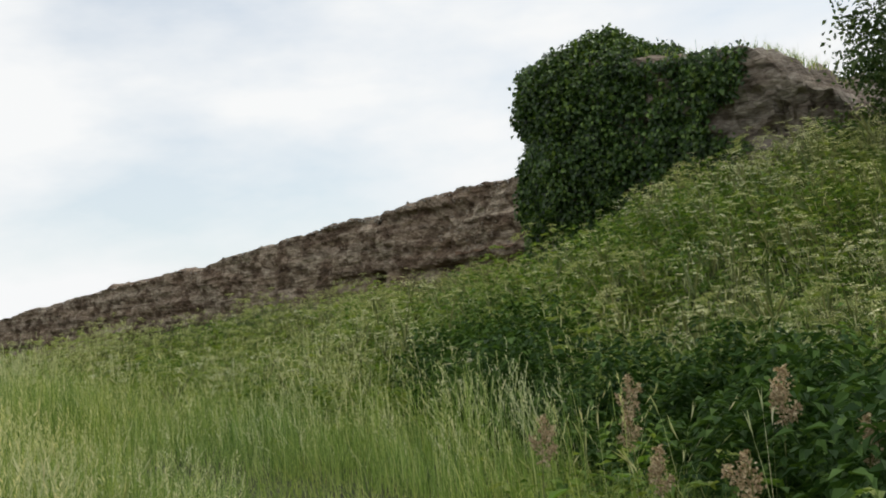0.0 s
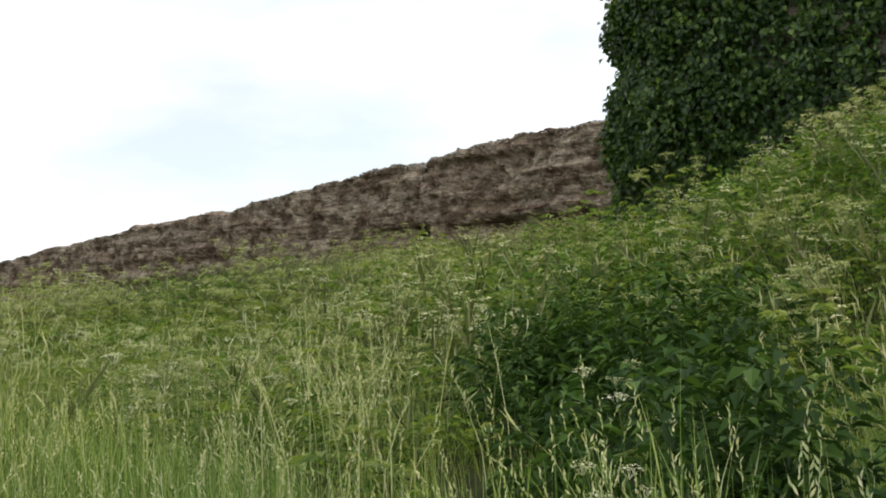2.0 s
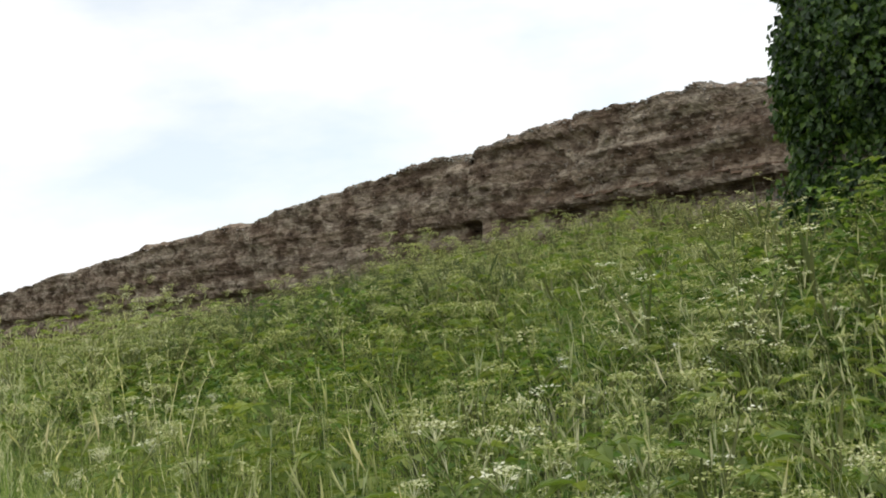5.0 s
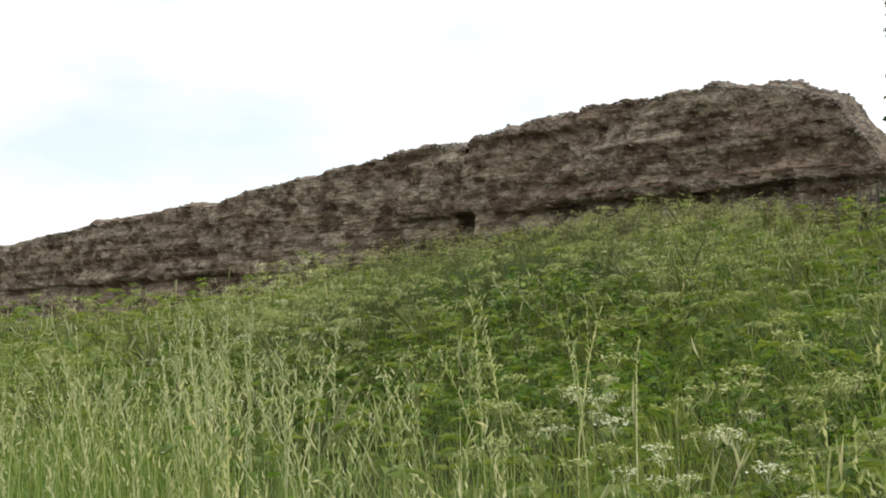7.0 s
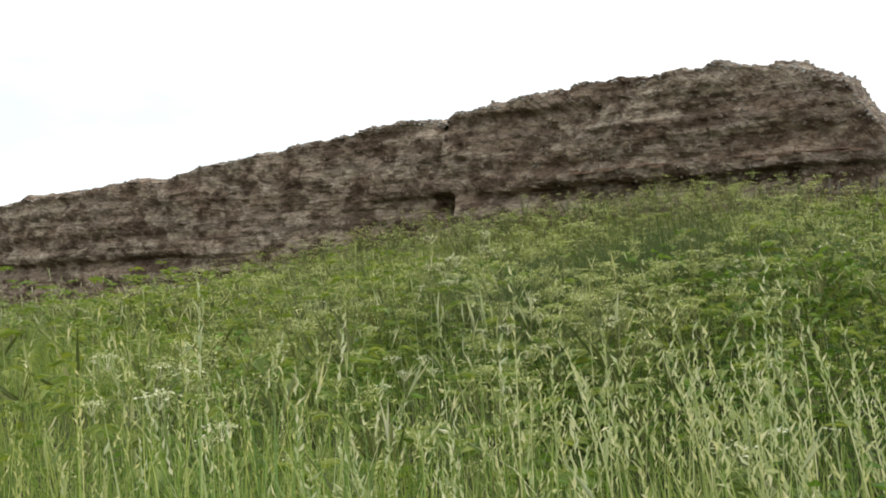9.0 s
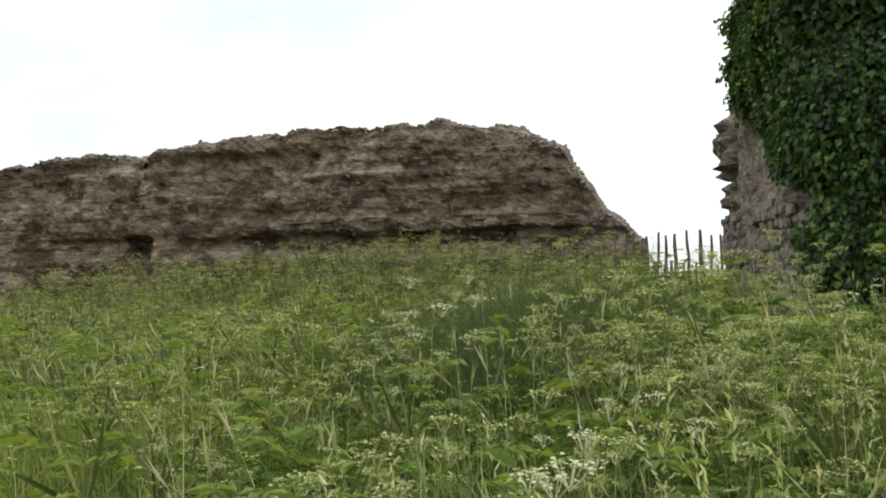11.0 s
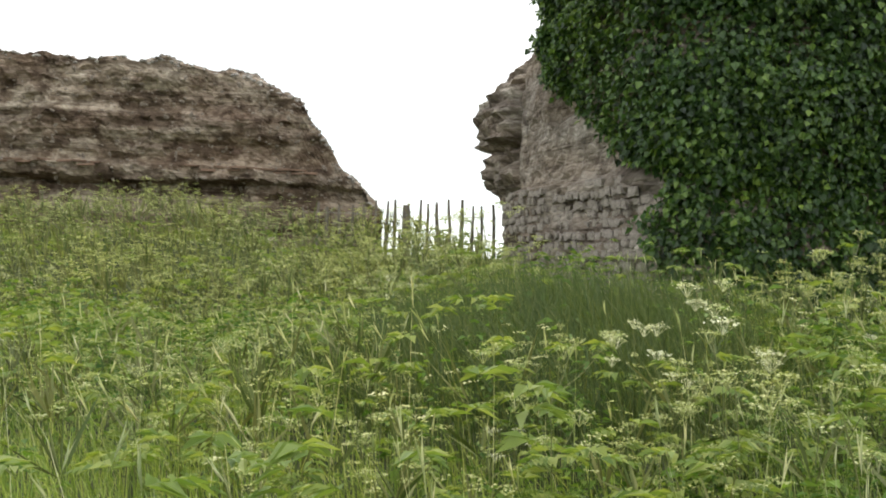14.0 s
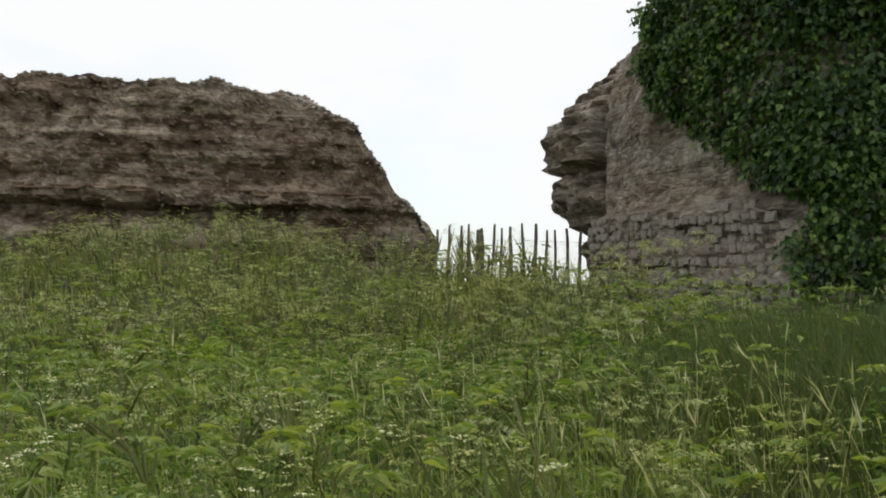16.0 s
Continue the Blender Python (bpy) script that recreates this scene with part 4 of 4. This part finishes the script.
def weed_layer(name, plants, leaves, lo, hi, size, tall, bounds, label, bias, mat=None, need=None):
    """Leafy weeds: clumps of toothed leaves up a short stem."""
    x, y, z, d = scatter(plants, lo, hi, bounds)
    keep = (patchy(x, y, 0.4, 21.0) + bias + 0.9 * sstep(-4, 6, x) > 0.05) & (verge(x, y, d) < rng.uniform(0.0, 0.8, len(x))) & (thicket(x, y) < 0.1 + 0.45 * rng.random(len(x)))
    x, y, z, d = x[keep], y[keep], z[keep], d[keep]
    n = len(x)
    hp = rng.uniform(0.45, 1.0, n) * tall * (0.85 + 0.8 * np.clip(patchy(x, y, 0.8, 25.0), -0.5, 0.8)) * (0.5 + 0.5 * sstep(0.5, 2.5, d))
    k = np.repeat(np.arange(n), leaves)
    m = len(k)
    s = rng.random(m) ** 0.7
    a = rng.uniform(0, 2 * math.pi, m)
    rad = rng.uniform(0.02, 0.22, m) * (1.1 - 0.5 * s) * (tall / 0.7) ** 0.5
    pos = np.stack([x[k] + np.cos(a) * rad, y[k] + np.sin(a) * rad, z[k] + hp[k] * s], -1)
    droop = rng.uniform(-0.5, 0.35, m)
    way = np.stack([np.cos(a), np.sin(a), droop], -1)
    nr = np.stack([rng.normal(0, 0.3, m), rng.normal(0, 0.3, m), np.ones(m)], -1)
    ln = rng.uniform(0.6, 1.2, m) * size
    v, f = leaf_batch(pos, way, nr, ln, ln * rng.uniform(0.38, 0.62, m))
    ob = new(name, mesh_np(name, v, f, mat or M_WEED))
    return tagged(ob, label, "weeds", kind="stuff")


weed_layer("leafy_weeds", 2600, 28, 0.8, 6.5, 0.075, 0.62, (-17, 14, -5, 12), "nettles and other leafy green weeds", 0.1)
weed_layer("leafy_weeds", 3000, 18, 6.5, 14, 0.11, 0.75, (-24, 14, 0, 20), "nettles and other leafy green weeds", 0.15)
weed_layer("leafy_weeds", 1700, 12, 12, 45, 0.13, 0.75, (-50, 10, 6, 30), "pale leafy weeds below the wall", 0.0, M_FERN)


def nettle_layer(name, plants, leaves, label):
    """Tall dark nettles in the thicket."""
    x, y, z, d = scatter(plants * 4, 1.6, 12, (-5, 14, -3, 14))
    keep = thicket(x, y) > rng.uniform(0.05, 1.1, len(x))
    x, y, z, d = x[keep][:plants], y[keep][:plants], z[keep][:plants], d[keep][:plants]
    n = len(x)
    hp = rng.uniform(0.45, 1.15, n) * (0.85 + 0.4 * patchy(x, y, 1.1, 27.0)) * (0.55 + 0.45 * sstep(1.2, 3.5, d))
    k = np.repeat(np.arange(n), leaves)
    m = len(k)
    s = rng.random(m) ** 0.6
    a = rng.uniform(0, 2 * math.pi, m)
    rad = rng.uniform(0.0, 0.08, m)
    pos = np.stack([x[k] + np.cos(a) * rad, y[k] + np.sin(a) * rad, z[k] + hp[k] * s], -1)
    way = np.stack([np.cos(a), np.sin(a), rng.uniform(-0.7, 0.15, m)], -1)
    nr = np.stack([rng.normal(0, 0.3, m), rng.normal(0, 0.3, m), np.ones(m)], -1)
    ln = rng.uniform(0.05, 0.125, m)
    v, f = leaf_batch(pos, way, nr, ln, ln * rng.uniform(0.4, 0.6, m))
    vb, fb = blade_batch(x, y, z, hp, np.full(n, 0.008), a[:n], np.zeros(n))
    me = mesh_np(name, np.concatenate([v, vb]), [np.concatenate([f, fb[1] + len(v)]), fb[0] + len(v)], M_NETTLE)
    return tagged(new(name, me), label, "nettles", kind="stuff")


nettle_layer("nettles", 4400, 32, "thicket of dark green nettles at the foot of the bank")
fx, fy = -7.6 + rng.normal(0, 0.85, 13000), 10.9 + rng.normal(0, 1.4, 13000)
fv, ff = blade_batch(fx, fy, ground_z(fx, fy), rng.uniform(0.4, 1.1, 13000), rng.uniform(0.004, 0.008, 13000), rng.normal(WIND, 1.4, 13000), np.abs(rng.normal(0.75, 0.4, 13000)))
tagged(new("fine_grass", mesh_np("fine_grass", fv, ff, M_FINE, True)), "soft dark patch of tall fine grass", "grass", kind="stuff")
weed_layer("broad_leaves", 650, 16, 1.8, 9, 0.085, 0.7, (-16, 11, -3, 11), "bright green broad leaved weeds", 0.5, M_BROAD)


weed_layer("pale_weeds", 1700, 14, 5.0, 15, 0.11, 0.95, (-2, 9, 7.5, 16.5), "green leafy weeds on the bank", 0.5)


# ---- cow parsley ----
def tube(points, r0, r1, sides=4):
    pts = np.asarray(points, float)
    n = len(pts)
    v = []
    for k, p in enumerate(pts):
        r = r0 + (r1 - r0) * k / (n - 1)
        for i in range(sides):
            a = 2 * math.pi * i / sides
            v.append((p[0] + r * math.cos(a), p[1] + r * math.sin(a), p[2]))
    return np.array(v), grid_faces(n, sides, True)


def join_geo(chunks):
    vs, fs, n = [], {}, 0
    for v, f in chunks:
        f = np.asarray(f)
        fs.setdefault(f.shape[1], []).append(f + n)
        vs.append(v)
        n += len(v)
    return np.concatenate(vs), [np.concatenate(g) for g in fs.values()]


def umbel_geo(r, centre, radius, fine):
    """A flat head of small florets on thin rays."""
    chunks = []
    heads = 9
    for i in range(heads):
        a = 2.4 * i + r.uniform(-0.2, 0.2)
        q = radius * math.sqrt((i + 0.4) / heads)
        c = np.array(centre) + [q * math.cos(a), q * math.sin(a), 0.018 - 0.25 * q * q / radius + r.uniform(-0.006, 0.006)]
        chunks.append(("ray", tube([np.array(centre) - [0, 0, radius * 0.7], c], 0.0016, 0.001, 3)))
        m = fine
        p = c + np.stack([[r.gauss(0, radius * 0.16), r.gauss(0, radius * 0.16), r.gauss(0, 0.005)] for _ in range(m)])
        ang = [r.uniform(0, 6.28) for _ in range(m)]
        way = np.stack([[math.cos(b), math.sin(b), r.uniform(-0.3, 0.3)] for b in ang])
        nr = np.stack([[r.gauss(0, 0.35), r.gauss(0, 0.35), 1] for _ in range(m)])
        s = np.full(m, radius * 0.24)
        chunks.append(("floret", leaf_batch(p, way, nr, s, s * 0.8, 0.1)))
    return chunks


def cow_parsley(seed, height, heads, mat, label):
    """Cow parsley: ribbed stem, forked branches, flat umbels and ferny leaves."""
    r = random.Random(seed)
    root = new("cow_parsley")
    stems = []
    lean = (r.uniform(-0.16, 0.06) * height, r.uniform(-0.1, 0.1) * height)
    spine = [np.array([lean[0] * s * s, lean[1] * s * s, height * 0.86 * s]) for s in np.linspace(0, 1, 6)]

    def on_spine(s):
        return np.array([np.interp(s, np.linspace(0, 1, 6), [p[i] for p in spine]) for i in range(3)])

    stems.append(tube(spine, 0.0042, 0.0026, 4))
    for k in range(heads):
        a = 2.4 * k + r.uniform(-0.3, 0.3)
        base = on_spine(r.uniform(0.5, 1.0))
        reach = height * r.uniform(0.12, 0.28)
        tip = base + [math.cos(a) * reach, math.sin(a) * reach, height * r.uniform(0.10, 0.26)]
        stems.append(tube([base, base * 0.45 + tip * 0.55 - [0, 0, 0.03], tip], 0.0022, 0.0015, 3))
        geo = [g for kind, g in umbel_geo(r, tip, r.uniform(0.045, 0.075), 7)]
        v, f = join_geo(geo)
        part("flower_head", mesh_np("flower_head", v, f, mat), None, root)
    v, f = join_geo(stems)
    part("stem", mesh_np("stem", v, f, M_STEM), None, root)
    for k in range(6):
        a = r.uniform(0, 6.28)
        base = on_spine(r.uniform(0.15, 0.65))
        ln = r.uniform(0.20, 0.34)
        mids = [base + np.array([math.cos(a) * ln * q, math.sin(a) * ln * q, 0.08 * q - 0.12 * q * q]) for q in np.linspace(0, 1, 10)]
        geo = [tube(mids[::3], 0.002, 0.001, 3)]
        for q, mid in zip(np.linspace(0, 1, 10)[1:], mids[1:]):
            for side in (-1, 1):
                b = a + side * 1.0
                geo.append(leaf_batch(np.array([mid]), np.array([[math.cos(b), math.sin(b), -0.1]]), np.array([[0.1, 0, 1.0]]),
                                      np.array([0.12 * (1.15 - q)]), np.array([0.055 * (1.2 - q)])))
        v, f = join_geo(geo)
        part("leaf", mesh_np("leaf", v, f, M_FERN), None, root)
    return tagged(root, label, "wildflower", group="cow parsley in the meadow")


KINDS = [cow_parsley(1, 0.95, 8, M_UMBEL, "cow parsley with flat white flower heads in long grass"),
         cow_parsley(2, 1.10, 10, M_UMBEL2, "cow parsley going to yellowish seed in long grass"),
         cow_parsley(3, 0.80, 5, M_UMBEL, "short cow parsley with white umbels in long grass"),
         cow_parsley(4, 1.20, 12, M_UMBEL2, "tall branching cow parsley with greenish seed heads"),
         cow_parsley(5, 1.00, 10, M_UMBEL2, "cow parsley past flowering among the weeds")]
r_p = random.Random(12)


def plant_spots(count, lo, hi, bounds):
    x, y, z, d = scatter(count * 2, lo, hi, bounds)
    keep = (patchy(x, y, 0.33, 33.0) + 0.7 * sstep(-5, 5, x) > -0.15) & (thicket(x, y) < 0.6)
    keep &= ~((x > -6.8) & (x < -1.2) & (y > 11.8)) & (verge(x, y, d) < 0.6)
    return list(zip(x[keep][:count], y[keep][:count], z[keep][:count]))


spots = plant_spots(98, 2.0, 6, (-16, 13, -4, 10)) + plant_spots(50, 6, 14, (-22, 12, 2, 19)) + plant_spots(85, 4, 17, (-9, 8, 6, 16.5)) + plant_spots(30, 9, 26, (-26, -5, 9, 27)) + plant_spots(45, 13, 30, (-19, -6.2, 19, 28))
for px, py in ((-6.3, 9.5), (-5.7, 9.9), (-5.2, 9.3), (-6.0, 10.3), (-7.85, 14.6), (-7.3, 14.9)):
    spots.insert(0, (px, py, float(ground_z(px, py))))
white = len(spots)
for px, py in ((-2.3, 4.6), (-2.0, 4.1), (-1.6, 4.3), (-2.8, 5.3), (-6.2, 6.2), (-6.5, 5.6), (-5.8, 6.7), (2.5, 8.2), (1.9, 9.1), (3.2, 8.8), (4.3, 4.6), (4.9, 3.6), (0.9, 11.5), (1.6, 12.4)):
    spots.append((px, py, float(ground_z(px, py))))
first = {}
for n, (x, y, z) in enumerate(spots):
    k = 3 if n < 6 else n % 2 * 2 if n >= white else r_p.choice([0, 1, 1, 1, 1, 2, 3, 3, 3, 4, 4, 4, 4])
    m = Matrix.Translation((x, y, z - 0.02)) @ Matrix.Rotation(r_p.uniform(-0.6, 0.6), 4, "Z") @ Matrix.Scale(1.3 if n < 2 else 0.72 if n < 6 else r_p.uniform(0.8, 1.05) * (0.75 if x < -8 else 1.0) if n < 161 else 0.85 if n >= white else r_p.uniform(0.65, 0.9) if y > 19 else r_p.uniform(0.85, 1.2), 4)
    if k not in first:
        KINDS[k].matrix_world = m
        first[k] = m
    else:
        ob = copy_thing(KINDS[k], m)
        ob.matrix_basis = m


# ---- ivy ----
def ivy_cover(pts, nrm3, count, size, mat, name, label, parent):
    i = rng.integers(0, len(pts), count * 2)
    thick = 0.35 * vnoise(pts[i] * 1.3) + 0.28 * vnoise(pts[i] * 2.7)
    i = i[rng.random(len(i)) < 0.62 + 0.6 * sstep(-0.40, 0.25, thick)][:count]
    count = len(i)
    n = nrm3[i] / np.linalg.norm(nrm3[i], axis=1)[:, None]
    jit = rng.normal(0, 0.06, (count, 3))
    clump = 0.35 * vnoise(pts[i] * 1.3) + 0.28 * vnoise(pts[i] * 2.7)
    pos = pts[i] + jit + n * (0.55 * np.maximum(clump, -0.2) + rng.uniform(0.0, 0.2, count))[:, None]
    way = np.stack([rng.normal(0, 0.55, count), rng.normal(0, 0.55, count), -np.abs(rng.normal(0.75, 0.4, count))], -1) + n * 0.35
    nr = n + rng.normal(0, 0.55, (count, 3)) + [0, 0, 0.5]
    s = rng.uniform(0.65, 1.25, count) * size
    v, f = leaf_batch(pos, way, nr, s, s * rng.uniform(0.75, 1.0, count), 0.18)
    ob = part(name, mesh_np(name, v, f, mat), None, parent, label)
    return tagged(ob, kind="stuff")


ivy = new("ivy")
ivy.location = (-4.0, 16.6, 1.5)
tagged(ivy, "dense dark green ivy hanging over the bastion", "ivy")
back_off = -Vector(ivy.location)

# the round head of the ivy: an uneven dome over the front corner
ua, ub = np.meshgrid(np.linspace(0, 2 * math.pi, 120, endpoint=False), np.linspace(-0.42 * math.pi, 0.5 * math.pi, 60))
du = np.stack([np.cos(ub) * np.cos(ua), np.cos(ub) * np.sin(ua), np.sin(ub)], -1).reshape(-1, 3)
sgn = np.sign(du) * np.abs(du) ** 0.62
dome = sgn * [1.85, 1.4, 2.2] + [-2.2, 18.1, 5.1]
dome += du * (0.34 * fbm(dome * 0.8, 3))[:, None]
# dark sheet added inside the dome in place of the shade between leaves
inner = new("foliage_core", mesh_np("foliage_core", dome - du * 0.55 + np.array(back_off), grid_faces(60, 120, True), M_IVY_SHADE, True))
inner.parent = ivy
tagged(inner, "near-black sheet inside the ivy that stands in for its shade")
lv = dome + np.array(back_off)
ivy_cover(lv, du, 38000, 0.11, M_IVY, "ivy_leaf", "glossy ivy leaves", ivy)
# ivy on the front face to the far side, thinner, and on the low flank
sel = []
sn = []
NBv = bv[:LB]
for k in range(LB):
    z = NBv[k, :, 2]
    x, y = NBv[k, :, 0], NBv[k, :, 1]
    lim = np.interp(z, [0.5, 2.6, 3.4, 3.9, 4.7, 5.3, 6.5, 8], [17.3, 17.2, 17.4, 18.8, 20.2, 21.0, 21.4, 21.6]) + 0.45 * vnoise(np.c_[x * 0 + 2.0, y * 1.5, z * 1.5])
    on = ((y < 17.3) & (x < 1.5 + 1.3 * vnoise(np.c_[x * 0.8, y, z * 1.2]))) | ((x < -3.9) & (y < lim))
    sel.append(NBv[k][on])
    sn.append(np.c_[nrm, np.zeros(NB)][on])
sel, sn = np.concatenate(sel), np.concatenate(sn)
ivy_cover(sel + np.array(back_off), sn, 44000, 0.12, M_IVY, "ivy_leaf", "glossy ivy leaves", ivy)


# ---- tree beyond the bastion ----
def make_tree(name, x, y, height, spread, leaves, label):
    root = new(name)
    z0 = float(ground_z(x, y))
    root.location = (x, y, z0 - 0.1)
    r = random.Random(3)
    chunks, tips = [], []
    trunk = [np.array([0.12 * math.sin(s * 3), 0.1 * math.cos(s * 2), height * 0.75 * s]) for s in np.linspace(0, 1, 9)]
    chunks.append(tube(trunk, 0.13, 0.03, 8))
    for k in range(26):
        s = r.uniform(0.05, 1.0)
        a = 2.4 * k
        b = np.array([np.interp(s, np.linspace(0, 1, 9), [p[i] for p in trunk]) for i in range(3)])
        ln = spread * r.uniform(0.5, 1.0) * (1.1 - 0.6 * s)
        tip = b + [math.cos(a) * ln, math.sin(a) * ln, ln * r.uniform(0.2, 0.8)]
        chunks.append(tube([b, b * 0.5 + tip * 0.5 + [0, 0, 0.1], tip], 0.035, 0.008, 5))
        for j in range(5):
            q = r.uniform(0.4, 1.1)
            tips.append(b + (tip - b) * q + [r.gauss(0, 0.2), r.gauss(0, 0.2), r.gauss(0, 0.2)])
    v, f = join_geo(chunks)
    part("trunk", mesh_np("trunk", v, f, M_BARK, True), None, root)
    tips = np.array(tips)
    i = rng.integers(0, len(tips), leaves)
    pos = tips[i] + rng.normal(0, 0.22, (leaves, 3))
    way = rng.normal(0, 1, (leaves, 3)) + [0, 0, -0.3]
    s = rng.uniform(0.07, 0.14, leaves)
    v, f = leaf_batch(pos, way, rng.normal(0, 1, (leaves, 3)) + [0, 0, 0.8], s, s * 0.6)
    part("crown", mesh_np("crown", v, f, M_TREE), None, root)
    return tagged(root, label, "tree")


make_tree("tree", 5.3, 17.4, 7.0, 2.2, 34000, "small green tree on the bank beside the bastion")


# ---- grass tufts growing on the bastion ----
tx, ty = rng.uniform(-1.5, 2.6, 900), rng.uniform(17.2, 20.5, 900)
tv, tf = blade_batch(tx, ty, bastion_top(tx, ty) - 0.05, rng.uniform(0.15, 0.5, 900), rng.uniform(0.01, 0.02, 900),
                     rng.uniform(0, 6.28, 900), np.abs(rng.normal(0.6, 0.3, 900)))
tagged(new("wall_grass", mesh_np("wall_grass", tv, tf, M_GRASS, True)), "tufts of grass growing on the broken bastion top", "grass", kind="stuff")


# ---- docks gone to seed ----
def dock(seed, height):
    """A dock: upright stem, rusty seed panicles and broad basal leaves."""
    r = random.Random(seed)
    root = new("dock_plant")
    spine = [np.array([0.05 * s * s, 0.03 * s, height * s]) for s in np.linspace(0, 1, 6)]
    part("stem", mesh_np("stem", *tube(spine, 0.007, 0.003, 5), M_STEM), None, root)
    for k in range(4):
        s0, s1 = 0.70 + 0.06 * k, 0.80 + 0.067 * k
        a = 2.4 * k
        out = 0.09 if k < 3 else 0.0
        n = 130
        q = np.array([r.random() for _ in range(n)])
        c = np.stack([0.05 * (s0 + (s1 - s0) * q) ** 2 + math.cos(a) * out * q, math.sin(a) * out * q, height * (s0 + (s1 - s0) * q * 1.05)], -1)
        fat = 0.036 * (1.1 - 0.6 * q)
        p = c + np.array([[r.gauss(0, 1), r.gauss(0, 1), r.gauss(0, 0.5)] for _ in range(n)]) * fat[:, None] * 0.7
        way = np.array([[r.gauss(0, 1), r.gauss(0, 1), r.gauss(0, 1)] for _ in range(n)])
        s = np.array([r.uniform(0.014, 0.026) for _ in range(n)])
        v, f = leaf_batch(p, way, np.roll(way, 1, 1) + 0.1, s, s * 0.9)
        part("seed_head", mesh_np("seed_head", v, f, M_DOCK), None, root, "rusty brown seed head")
    for k in range(5):
        a = r.uniform(0, 6.28)
        v, f = leaf_batch(np.array([[0, 0, 0.1 + 0.08 * k]]), np.array([[math.cos(a), math.sin(a), 0.5]]), np.array([[0, 0, 1.0]]),
                          np.array([r.uniform(0.2, 0.34)]), np.array([0.09]))
        part("leaf", mesh_np("leaf", v, f, M_BROAD), None, root)
    return tagged(root, "dock gone to rusty brown seed among weeds", "dock", group="docks gone to seed")


DOCK = dock(5, 0.98)
for k, (x, y, s) in enumerate(((8.5, 1.9, 0.92), (7.6, 1.15, 0.74), (9.1, 1.5, 0.72), (7.55, 2.1, 0.7), (9.0, 0.5, 0.72), (8.35, 0.95, 0.66), (7.2, 2.6, 0.85))):
    m = Matrix.Translation((x, y, float(ground_z(x, y)) - 0.02)) @ Matrix.Rotation(1.3 * k, 4, "Z") @ Matrix.Scale(s, 4)
    if k == 0:
        DOCK.matrix_world = m
    else:
        copy_thing(DOCK, m).matrix_basis = m
